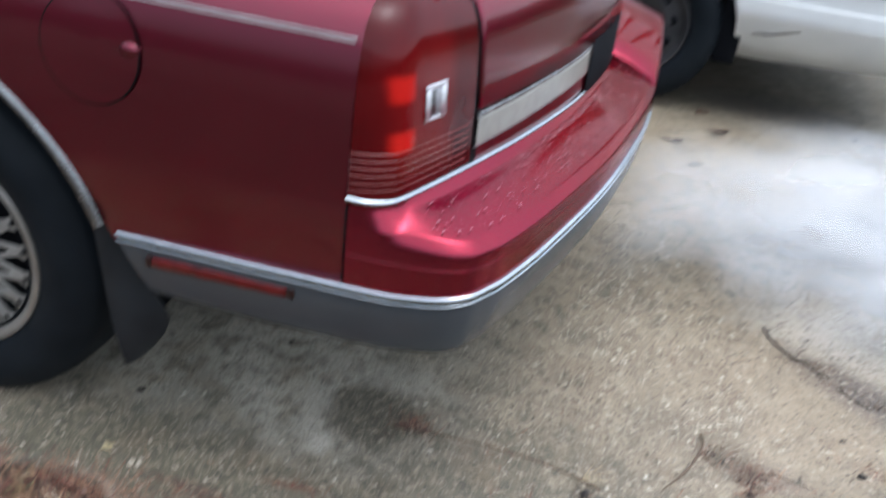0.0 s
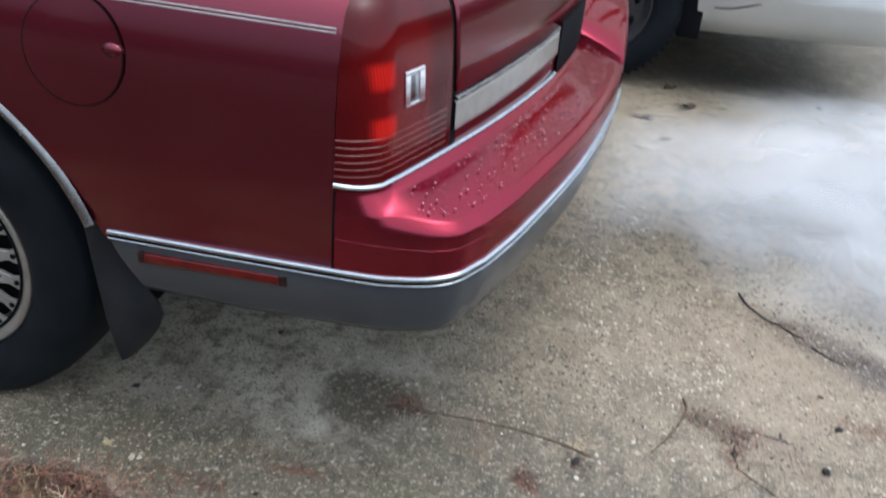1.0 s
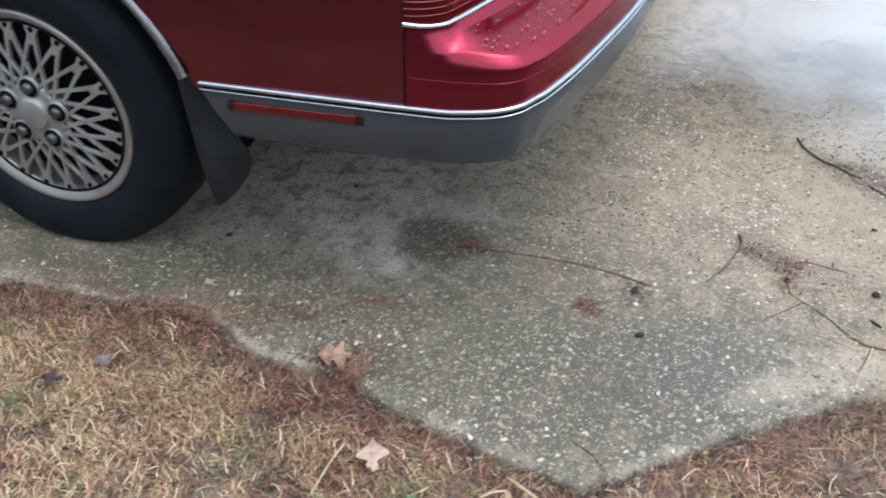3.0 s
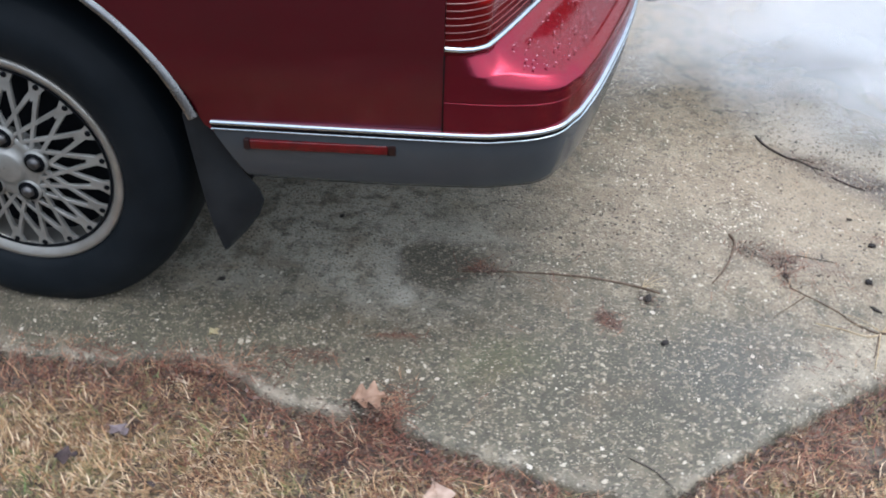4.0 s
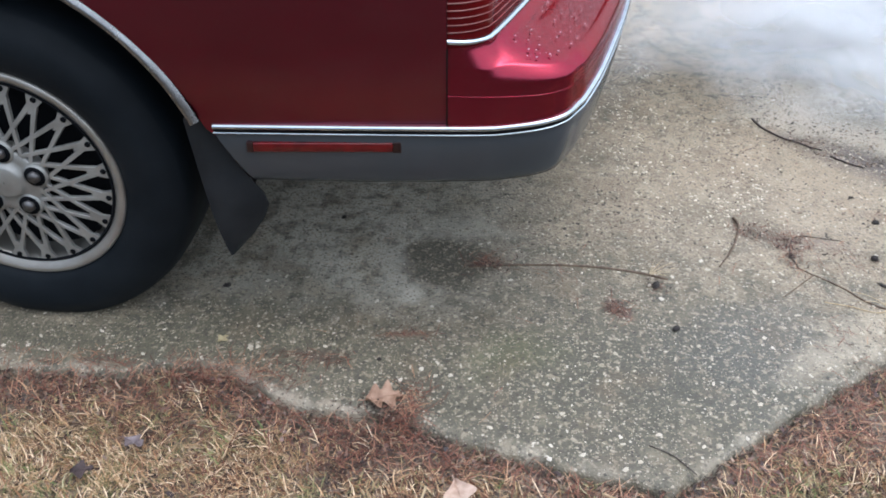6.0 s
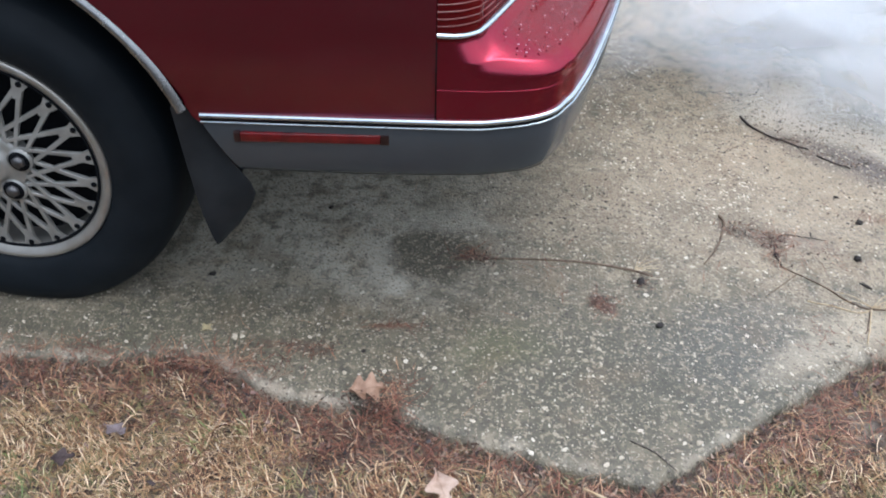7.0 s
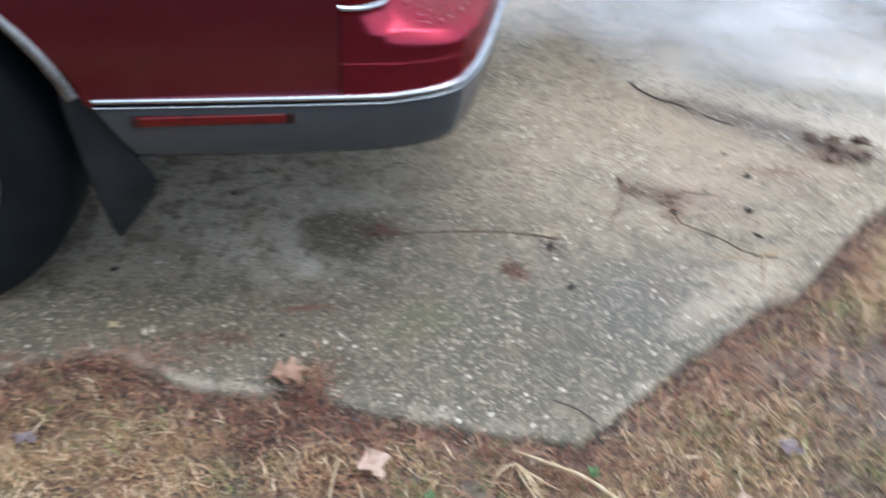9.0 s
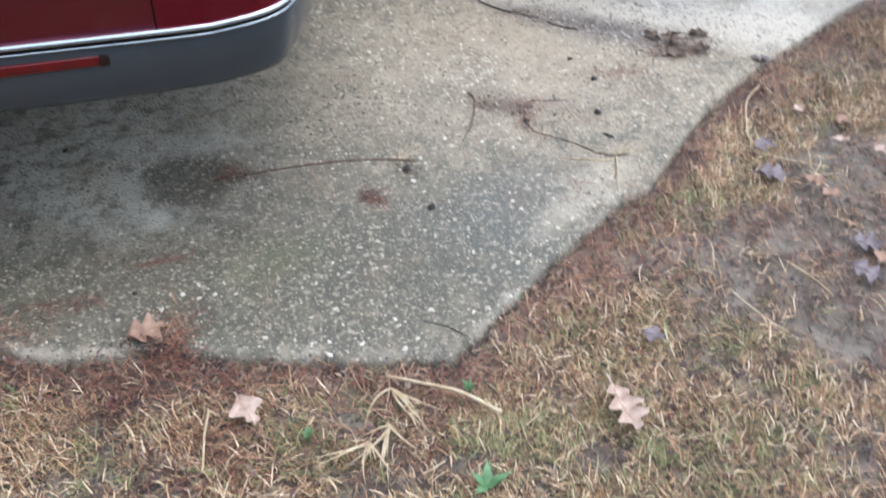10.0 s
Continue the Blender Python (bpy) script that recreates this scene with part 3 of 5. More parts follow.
# upper bumper: the outer band, then the shelf up to the lamps
on_bump = [i for i, p in enumerate(BUMP) if p[0] > 0.077]
ub = BUMP[on_bump[0]:on_bump[-1] + 1]
ub = np.vstack([[(0.0769, np.interp(0.0769, BUMP[:75, 0], BUMP[:75, 1]))], ub, [(0.0769, 2 * MID - np.interp(0.0769, BUMP[:75, 0], BUMP[:75, 1]))]])
rise = np.clip((ub[:, 0] - 0.120) / 0.055, 0, 1)
rise = 0.007 * rise * rise * (3 - 2 * rise) * np.clip((0.275 - ub[:, 0]) / 0.10, 0, 1)


def upper_bumper():
    nn = normals2(ub)
    s = np.linspace(0, len(REAR) - 1, len(ub))
    q = np.stack([np.interp(s, range(len(REAR)), REAR[:, i]) for i in (0, 1)], 1)
    verts = []
    outer = [(0.004, 0.484, 0), (0.0045, 0.51, 0), (0.0050, 0.530, 0)]
    outer += [(0.0050, 0.5500, 0), (0.0045, 0.5545, 0.1), (0.0032, 0.5580, 0.3), (0.0010, 0.5608, 0.5), (-0.0030, 0.5645, 0.7), (-0.0070, 0.5680, 0.9),
              (-0.0095, 0.5700, 1), (-0.0115, 0.5710, 1), (-0.0130, 0.5716, 1)]
    for p, w, r, e in zip(ub, nn, rise, q):
        opened = min(1.0, max(0.0, (p[0] - 0.122) / 0.055))
        opened = opened * opened * (3 - 2 * opened)
        for d, z, k in outer:
            d = 0.004 + (d - 0.004) * opened
            verts.append((p[0] + w[0] * d, p[1] + w[1] * d, z + r * k))
        a = np.array((p[0] + w[0] * (0.004 - 0.0185 * opened), p[1] + w[1] * (0.004 - 0.0185 * opened)))
        if (e - a) @ w > -0.002:
            e = a - w * 0.002
        for t in (0.05, 0.14, 0.30, 0.50, 0.70, 0.80, 0.84, 0.88, 0.92, 0.96, 1.0):
            c = a + (e - a) * t
            z = 0.5722 + 0.029 * t + 0.30 * max(0.0, t - 0.80) ** 2
            verts.append((c[0], c[1], z + r * (1 - t) + 0.008 * min(1.0, max(0.0, (0.165 - p[0]) / 0.065)) * t))
    return rake(verts), grid_faces(len(ub), len(outer) + 11)


shell(part("upper_bumper", upper_bumper(), BUMPER, car, "maroon bumper top with wet step shelf"), 0.004)


crease = [i for i, p in enumerate(ub) if p[1] < 0.5]
part("bumper_crease", raked(sweep(ub[crease], [(0.0049, 0.5302), (0.0056, 0.5305), (0.0056, 0.5307), (0.0049, 0.5310)])), BUMPER, car)


def bumper_pad():
    """The raised far end of the bumper top."""
    verts = []
    rows = ((0.966, -0.02, -0.02), (0.970, 0.040, -0.008), (0.980, 0.048, -0.002), (1.06, 0.060, 0.018), (1.16, 0.076, 0.040), (1.26, 0.090, 0.058), (1.33, 0.094, 0.060),
            (1.37, 0.084, 0.045), (1.40, 0.05, 0.0), (1.42, -0.02, -0.03))
    for y, inner, outer in rows:
        xo = float(np.interp(abs(y - MID), (0, 0.16, 0.43, 0.7, 0.83), (0.428, 0.425, 0.404, 0.33, 0.27)))
        for t in np.linspace(0, 1, 7):
            verts.append((xo - 0.128 + 0.121 * t, y, 0.583 + inner + (outer - inner) * t ** 1.3))
        verts.append((xo - 0.001, y, 0.577 + outer))
        verts.append((xo + 0.004, y, 0.560 + outer))
        verts.append((xo + 0.005, y, 0.50))
    return verts, grid_faces(len(rows), 10)


sharp(shell(part("bumper_pad", bumper_pad(), BUMPER, car, "raised maroon bumper end, wet on top"), -0.004), 60)

# rear face: lamps, lid, reflector strip
LEAN = [(0.0, 0.606), (-0.001, 0.64), (-0.003, 0.70), (-0.007, 0.76), (-0.011, 0.80), (-0.017, 0.828), (-0.028, 0.852), (-0.049, 0.872), (-0.083, 0.888), (-0.13, 0.898), (-0.19, 0.903)]
lamp_end = next(i for i, p in enumerate(REAR) if p[1] > 0.183)
lamp_path = REAR[:lamp_end + 1]


def lean(z):
    return float(np.interp(z, [c for _, c in LEAN], [d for d, _ in LEAN]))


def lamp_body(mirror):
    """The lens, drawn in towards the deck at its top corner."""
    nn = normals2(lamp_path)
    end = lamp_path[-1] - 0.13 * nn[-1]
    prof = [(d, z) for d, z in LEAN if z < 0.90]
    verts = []
    for i, (p, q) in enumerate(zip(lamp_path, nn)):
        s = i / (len(lamp_path) - 1)
        goal = np.array((0.076, 0.15)) * (1 - s) + end * s
        for d, z in prof:
            c = p + (goal - p) * (-d / 0.13) + q * 0.003
            verts.append((c[0], 2 * MID - c[1] if mirror else c[1], z))
    return verts, grid_faces(len(lamp_path), len(prof))


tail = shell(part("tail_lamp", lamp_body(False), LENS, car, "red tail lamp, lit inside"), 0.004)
for k in range(6):
    z = 0.6290 + 0.0106 * k
    part("lens_rib", sweep(lamp_path[0:-1], [(0.0025 + lean(z), z - 0.0011), (0.0042 + lean(z), z), (0.0025 + lean(z), z + 0.0011)]), RIB, tail)
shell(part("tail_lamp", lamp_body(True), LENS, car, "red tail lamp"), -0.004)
lid_path = REAR[lamp_end + 1:len(REAR) - lamp_end - 1]
shell(part("boot_lid", sweep(lid_path, [(-0.004, 0.702), (0.003, 0.703)] + [(d + 0.004, z) for d, z in LEAN if z > 0.70]), PAINT, car, "maroon boot lid"), 0.004, False)
part("lid_seam", sweep(REAR[lamp_end - 1:lamp_end + 3], [(d + 0.0005, z) for d, z in LEAN]), GAP, car)
shell(part("rear_panel", sweep(lid_path, [(-0.006, 0.60), (0.0, 0.606), (-0.001, 0.65), (-0.004, 0.704)]), PAINT, car, "maroon panel under the lid"), 0.004)
refl = [p for p in REAR if 0.2 < p[1] < 0.655]
up = [0.004 + 0.030 * (p[1] - 0.2) for p in refl]
part("reflector_strip", sweep(np.array(refl), [(-0.003, 0.634), (0.004, 0.635), (0.004, 0.640), (0.003, 0.675), (0.003, 0.681), (-0.004, 0.682)], up), REFLECTOR, car, "ivory ribbed reflector strip")
part("lid_trim", sweep(np.array(refl), [(-0.002, 0.684), (0.004, 0.685), (0.004, 0.689), (-0.003, 0.690)], up), DULL, car)
trim_z = 0.006 * np.clip((0.12 - REAR[:, 0]) / 0.06, 0, 1)
keep = [i for i, p in enumerate(REAR) if p[1] < 0.66]
part("lamp_trim", sweep(REAR[keep], [(-0.002, 0.6075), (0.006, 0.6085), (0.0085, 0.611), (0.008, 0.6145), (0.004, 0.6165), (-0.002, 0.6165)], trim_z[keep]), CHROME, car, "chrome strip under the tail lamp")
pock = np.array([p for p in REAR if 0.655 < p[1] < 0.965])
part("plate_pocket", sweep(pock, [(-0.02, 0.59), (0.003, 0.592), (0.0045, 0.60), (0.0045, 0.712), (-0.02, 0.714)]), UNDER, car, "dark number plate recess")

# emblem on the lamp
emb = next(i for i, p in enumerate(REAR) if p[1] > 0.062)
emb2 = next(i for i, p in enumerate(REAR) if p[1] > 0.102)
ep = REAR[emb:emb2 + 1]


def emb_sweep(z0, z1, d, path):
    return sweep(path, [(lean(z0) + 0.002, z0), (lean(z0) + d, z0 + 0.001), (lean(z1) + d, z1 - 0.001), (lean(z1) + 0.002, z1)])


badge = part("emblem", emb_sweep(0.714, 0.765, 0.0045, ep), EMBLEM_DARK, tail, "silver badge")
part("badge_frame", emb_sweep(0.759, 0.765, 0.006, ep), EMBLEM, badge)
part("badge_frame", emb_sweep(0.714, 0.719, 0.006, ep), EMBLEM, badge)
part("badge_bar", emb_sweep(0.716, 0.763, 0.006, ep[:2]), EMBLEM, badge)
part("badge_bar", emb_sweep(0.716, 0.763, 0.006, ep[-2:]), EMBLEM, badge)
midp = len(ep) // 2
part("badge_streak", emb_sweep(0.722, 0.757, 0.0062, ep[midp - 1:midp + 1]), LUG, badge)

# deck, roof, hood: the rest of the shell
def top_shell():
    verts = []
    xs = (-4.35, -4.2, -3.0, -2.75, -2.3, -1.9, -1.4, -0.95, -0.72, -0.4, 0.0, 0.16)
    zs = (0.80, 0.87, 0.93, 0.95, 1.28, 1.36, 1.36, 1.28, 0.95, 0.925, 0.910, 0.899)
    ins = (0.22, 0.2, 0.2, 0.2, 0.33, 0.38, 0.38, 0.36, 0.22, 0.2, 0.2, 0.22)
    for x, z, i in zip(xs, zs, ins):
        for y, dz in ((0.17, 0.0), (0.2, 0.0), (i, 1.0), (i + 0.1, 1.0), (MID, 1.02), (2 * MID - i - 0.1, 1.0), (2 * MID - i, 1.0), (2 * MID - 0.2, 0.0), (2 * MID - 0.17, 0.0)):
            verts.append((x, y, 0.899 + max(0, z - 0.899) * dz if z > 0.89 else z))
    return verts, grid_faces(len(xs), 9)


sharp(shell(part("upper_body", top_shell(), PAINT, car, "maroon deck and roof"), 0.004))
for y0, y1 in ((-0.012, -0.004),):
    stripe_x = np.linspace(-0.75, 0.068, 30)
    for z, h in ((0.8280, 0.0013), (0.8230, 0.0012)):
        ys = [float(np.interp(v, SIDE[:, 0], SIDE[:, 1])) for v in (z - h, z + h)]
        verts = [(x, y - 0.0015, v) for x in stripe_x for y, v in ((ys[0] + 0.0015, z - h), (ys[0], z - h), (ys[1], z + h), (ys[1] + 0.0015, z + h))]
        part("pin_stripe", (verts, grid_faces(30, 4)), STRIPE, car, "pale double pin stripe")

nose = bmesh.new()
box(nose, -4.46, -4.30, 0.02, 2 * MID - 0.02, 0.30, 0.82, 0.06)
part("nose", nose, PAINT, car, "maroon nose")
for pts in (((-0.74, 0.27, 0.985), (-0.74, 1.57, 0.985), (-0.935, 1.44, 1.262), (-0.935, 0.40, 1.262)), ((-2.70, 0.27, 0.99), (-2.70, 1.57, 0.99), (-2.34, 1.47, 1.262), (-2.34, 0.37, 1.262))):
    pane = part("window", (pts, [(0, 1, 2, 3)]), GLASS, car, "dark window glass")
    shell(pane, 0.02)
    pane.location = (0.012 if pts[0][0] > -1 else -0.012, 0, 0.008)

# fuel door
FUEL = (-0.317, 0.747, 0.080)


def side_y(z):
    return float(np.interp(z, SIDE[:, 0], SIDE[:, 1]))


def disc_ring(r0, r1, dy, n=48):
    verts = []
    for r in np.linspace(r0, r1, 4):
        for k in range(n):
            a = 2 * math.pi * k / n
            z = FUEL[1] + r * math.sin(a)
            verts.append((FUEL[0] + r * math.cos(a), side_y(z) + dy, z))
    return verts, grid_faces(4, n, True)


fuel = part("fuel_door", disc_ring(0.0005, 0.0782, -0.0035), PAINT, car, "round maroon fuel door")
part("door_gap", disc_ring(0.0782, 0.0806, -0.0030), GAP, fuel)
lip = bmesh.new()
bmesh.ops.create_uvsphere(lip, u_segments=12, v_segments=8, radius=0.015, matrix=Matrix.Translation((-0.254, side_y(0.755) + 0.002, 0.755)) @ Matrix.Diagonal((1.2, 0.7, 0.8, 1)))
part("finger_lip", lip, PAINT, fuel)

# seam of bumper and panel
for y0 in (-0.0145, 2 * MID - 0.01):
    seam = bmesh.new()
    box(seam, 0.0748, 0.0766, y0, y0 + 0.024, 0.473, 0.62)
    part("panel_seam", seam, GAP, car)

# side marker
mark = bmesh.new()
box(mark, -0.237, -0.010, -0.0150, 0.01, 0.4345, 0.4530, 0.002)
for v in mark.verts:
    v.co = rake([v.co])[0]
marker = part("side_marker", mark, MARKER, car, "red side marker lamp")
for x0, x1 in ((-0.247, -0.237), (-0.010, 0.003)):
    e = bmesh.new()
    box(e, x0, x1, -0.0145, 0.01, 0.4335, 0.4540, 0.001)
    for v in e.verts:
        v.co = rake([v.co])[0]
    part("marker_end", e, MARKEND, marker)


# wheels
HUB_Z = 0.309


def make_wheel(cx, cy, flip):
    """A tyre on a lace-spoked alloy rim, its face at cy."""
    sgn = -1 if flip else 1
    wheel = new("wheel")
    wheel.parent = car
    c = (0, 0, 0)
    prof = [(0.200, 0.012), (0.207, 0.004), (0.215, -0.006), (0.23, -0.014), (0.255, -0.020), (0.275, -0.019), (0.292, -0.012), (0.306, 0.0), (0.3135, 0.006), (0.3155, 0.008),
            (0.322, 0.02), (0.3265, 0.04), (0.328, 0.09), (0.3265, 0.14), (0.31, 0.18), (0.28, 0.2), (0.2, 0.19)]
    tv, tf = lathe(prof, c, 96)
    tyre = part("tyre", ([(x, y - 0.010 * max(0.0, -z - 0.24) / 0.07 * (1 if y < 0.09 else -1) * min(1.0, abs(y - 0.09) / 0.08), max(z, -HUB_Z)) for x, y, z in tv], tf), RUBBER, wheel,
                "worn black tyre, flattened by the load")
    part("rim", lathe([(0.210, 0.004), (0.2105, -0.003), (0.207, -0.007), (0.200, -0.006), (0.190, 0.003), (0.186, 0.006), (0.184, 0.012), (0.182, 0.03), (0.178, 0.09), (0.17, 0.16)], c, 72), ALLOY_RIM, wheel, "dusty alloy rim lip")
    part("rim_groove", lathe([(0.1825, 0.004), (0.184, 0.0015), (0.1875, 0.0005), (0.189, 0.003)], c, 72), UNDER, wheel)
    part("barrel", lathe([(0.18, 0.055), (0.1, 0.06), (0.01, 0.06)], c, 40), UNDER, wheel)
    sp_v, sp_f = [], []
    N = 20
    for k in range(N):
        a0 = 2 * math.pi * (k + 0.35) / N
        for sgn2 in (1, -1):
            a1 = a0 + sgn2 * radians(33)
            p0 = np.array((0.183 * math.cos(a0), 0.183 * math.sin(a0)))
            p1 = np.array((0.056 * math.cos(a1), 0.056 * math.sin(a1)))
            d = (p1 - p0) / np.linalg.norm(p1 - p0)
            w = np.array((-d[1], d[0]))
            b0 = len(sp_v)
            for p, h, y in ((p0, 0.0050, 0.005), (p0 * 0.62 + p1 * 0.38, 0.0038, -0.002), (p1, 0.0034, -0.009)):
                for o, dy in ((-h * 1.05, 0.007), (-h, 0.0008), (-h * 0.82, 0.0), (h * 0.82, 0.0), (h, 0.0008), (h * 1.05, 0.007)):
                    q = p + w * o
                    sp_v.append((q[0], y + dy, q[1]))
            sp_f += [tuple(b0 + i for i in f) for f in grid_faces(3, 6)]
    sharp(part("spoke_lattice", (sp_v, sp_f), ALLOY, wheel, "grey alloy lace spokes"), 25)
    for k in range(N):
        a0 = 2 * math.pi * (k + 0.35) / N
        web_v = []
        for r, da in ((0.187, -0.088), (0.187, 0.088), (0.147, 0.012), (0.147, -0.012)):
            for y in (0.0035, 0.010):
                web_v.append((r * math.cos(a0 + da), y + (-0.003 if r < 0.17 else 0), r * math.sin(a0 + da)))
        part("spoke_root", (web_v, ((0, 2, 4, 6), (0, 1, 3, 2), (2, 3, 5, 4), (4, 5, 7, 6), (6, 7, 1, 0))), ALLOY, wheel).data.polygons.foreach_set("use_smooth", [False] * 5)
    for k in range(N):
        a0 = 2 * math.pi * (k + 0.35) / N
        bt = bmesh.new()
        bmesh.ops.create_cone(bt, cap_ends=True, segments=10, radius1=0.0052, radius2=0.0052, depth=0.004,
                              matrix=Matrix.Translation((0.177 * math.cos(a0), 0.0030, 0.177 * math.sin(a0))) @ Euler((radians(90), 0, 0)).to_matrix().to_4x4())
        part("rim_bolt", bt, UNDER, wheel)
    part("hub", lathe([(0.064, 0.02), (0.063, -0.006), (0.060, -0.009), (0.05, -0.0105), (0.034, -0.012), (0.033, -0.017), (0.028, -0.020), (0.001, -0.021)], c, 40), ALLOY, wheel, "alloy hub with centre cap")
    for k in range(5):
        a = radians(12 + 72 * k)
        o = Matrix.Translation((0.0575 * math.cos(a), -0.0105, 0.0575 * math.sin(a))) @ Euler((radians(90), 0, 0)).to_matrix().to_4x4()
        boss = bmesh.new()
        bmesh.ops.create_cone(boss, cap_ends=True, segments=24, radius1=0.0235, radius2=0.0222, depth=0.010, matrix=Matrix.Translation((0, 0.003, 0)) @ o)
        part("lug_boss", boss, ALLOY, wheel)
        cup = bmesh.new()
        bmesh.ops.create_cone(cup, cap_ends=True, segments=20, radius1=0.0190, radius2=0.0190, depth=0.006, matrix=o)
        lug = part("lug_recess", cup, UNDER, wheel)
        nut = bmesh.new()
        bmesh.ops.create_cone(nut, cap_ends=True, segments=6, radius1=0.0125, radius2=0.0110, depth=0.012, matrix=Matrix.Translation((0, -0.004, 0)) @ o)
        part("lug_nut", nut, LUG, lug)
    wheel.matrix_basis = pose(cx, cy, HUB_Z, 0, 0, 180 if flip else 0)
    return wheel


make_wheel(AXLE[0] + 0.003, 0.045, False)
make_wheel(AXLE[0], 2 * MID - 0.045, True)
make_wheel(FRONT, 0.045, False)
make_wheel(FRONT, 2 * MID - 0.045, True)
for cx in (AXLE[0], FRONT):
    for flip in (False, True):
        liner = []
        for a in np.linspace(-0.15, math.pi + 0.15, 24):
            for y in (0.03, 0.26):
                liner.append((cx + 0.42 * math.cos(a), 2 * MID - y if flip else y, AXLE[1] + 0.42 * math.sin(a)))
        part("wheel_well", (liner, grid_faces(24, 2)), UNDER, car, "black wheel well")
belly = bmesh.new()
box(belly, -4.25, -3.9, 0.12, 1.72, 0.24, 0.6, 0.02)
box(belly, -3.0, -1.16, 0.06, 1.78, 0.2, 0.5, 0.02)
box(belly, -0.26, 0.22, 0.14, 1.70, 0.345, 0.55, 0.02)
box(belly, -3.9, -0.3, 0.30, 1.54, 0.26, 0.8, 0.02)
part("underbody", belly, UNDER, car, "black underbody")
for flip in (False, True):
    sill = bmesh.new()
    y0, y1 = (0.0, 0.08) if not flip else (2 * MID - 0.08, 2 * MID)
    box(sill, -3.0, -1.16, y0, y1, 0.2, 0.47, 0.02)
    part("sill", sill, CLAD, car, "grey sill cladding")


def mud_flap(flip):
    verts = []
    left = ((-0.352, 0.462), (-0.347, 0.41), (-0.342, 0.36), (-0.337, 0.315), (-0.333, 0.28), (-0.328, 0.25), (-0.322, 0.225), (-0.317, 0.205), (-0.312, 0.192))
    right = ((-0.312, 0.462), (-0.299, 0.42), (-0.280, 0.375), (-0.259, 0.341), (-0.242, 0.314), (-0.237, 0.292), (-0.250, 0.260), (-0.275, 0.223), (-0.303, 0.190))
    for k, ((x0, z0), (x1, z1)) in enumerate(zip(left, right)):
        rows = [(x0 + 0.004, 0.06 + 0.006 * k, z0), (x0, 0.016, z0)]
        for t in (0.0, 0.12, 0.4, 0.75, 1.0):
            rows.append((x0 + (x1 - x0) * t, 0.004 + 0.010 * t + 0.0025 * k * t - 0.006 * math.sin(math.pi * t), z0 + (z1 - z0) * t))
        verts += [(x, 2 * MID - y if flip else y, z) for x, y, z in rows]
    return verts, grid_faces(9, 7)


for flip in (False, True):
    shell(part("mud_flap", mud_flap(flip), FLAPM, car, "dark rubber mud flap"), 0.006)

# ---- white car behind ----
van = tagged(new("white_car"), "white car with black steel wheels parked behind", "car")
VX, VY = 0.28, 2.60


def van_side():
    xs = np.unique(np.concatenate([np.linspace(-3.0, 1.62, 30), np.linspace(VX - 0.40, VX + 0.40, 33)]))
    verts = []
    prof = ((0.235, 0.17), (0.272, 0.100), (0.32, 0.050), (0.37, 0.018), (0.41, -0.002), (0.43, -0.012), (0.445, -0.018), (0.47, -0.018), (0.505, -0.014), (0.512, -0.004), (0.53, 0.0), (0.7, 0.0), (0.9, 0.03), (1.0, 0.1))
    pz, py = [a for a, _ in prof], [b for _, b in prof]
    levels = sorted(set(pz + [0.235, 0.30, 0.36, 0.47, 0.6, 0.65, 0.75, 0.8, 0.95]))
    for x in xs:
        d = 0.385 ** 2 - (x - VX) ** 2
        zb = max(0.232 + 0.09 * max(0.0, x - 0.75), 0.33 + math.sqrt(d) if d > 0 else 0)
        tail_in = max(0, x - 1.45) ** 2 * 6
        for z in levels:
            z = max(z, zb + 0.0005 * z)
            verts.append((x, VY - 0.015 + float(np.interp(z, pz, py)) + tail_in, z))
    return verts, grid_faces(len(xs), len(levels))


sharp(shell(part("body_side", van_side(), WHITE, van, "white lower body side"), 0.005), 28)
vb = bmesh.new()
box(vb, -3.0, 1.6, VY + 0.09, VY + 1.7, 0.55, 1.0, 0.05)
box(vb, -2.0, 1.0, VY + 0.22, VY + 1.55, 0.98, 1.45, 0.12)
part("upper_body", vb, WHITE, van, "white upper body")
vu = bmesh.new()
box(vu, -2.9, 1.5, VY + 0.30, VY + 1.66, 0.30, 0.56, 0.02)
box(vu, -2.8, 0.95, VY + 0.70, VY + 1.60, 0.14, 0.31, 0.02)
box(vu, 0.60, 0.69, VY + 0.02, VY + 0.30, 0.225, 0.60, 0.008)
part("underbody", vu, UNDER, van, "black underbody and flap")
vt = part("tyre", lathe([(0.205, 0.02), (0.21, 0.0), (0.23, -0.012), (0.27, -0.016), (0.30, -0.006), (0.318, 0.006), (0.328, 0.025), (0.33, 0.1), (0.325, 0.17), (0.2, 0.18)], (VX, VY, 0.33), 64), RUBBER, van, "black tyre")
for k in range(60):
    a = 2 * math.pi * k / 60
    lugb = bmesh.new()
    box(lugb, -0.006, 0.006, 0.01, 0.05, 0.320, 0.3288, 0.001)
    bmesh.ops.transform(lugb, matrix=Matrix.Translation((VX, VY, 0.33)) @ Euler((0, a, 0)).to_matrix().to_4x4(), verts=lugb.verts)
    part("tread_block", lugb, RUBBER, vt)
vr = part("steel_rim", lathe([(0.206, 0.01), (0.207, -0.002), (0.198, -0.002), (0.19, 0.012), (0.178, 0.03), (0.165, 0.035), (0.12, 0.015), (0.10, 0.02), (0.07, 0.045), (0.02, 0.045), (0.001, 0.045)], (VX, VY, 0.33), 48), STEEL, van, "black steel wheel")
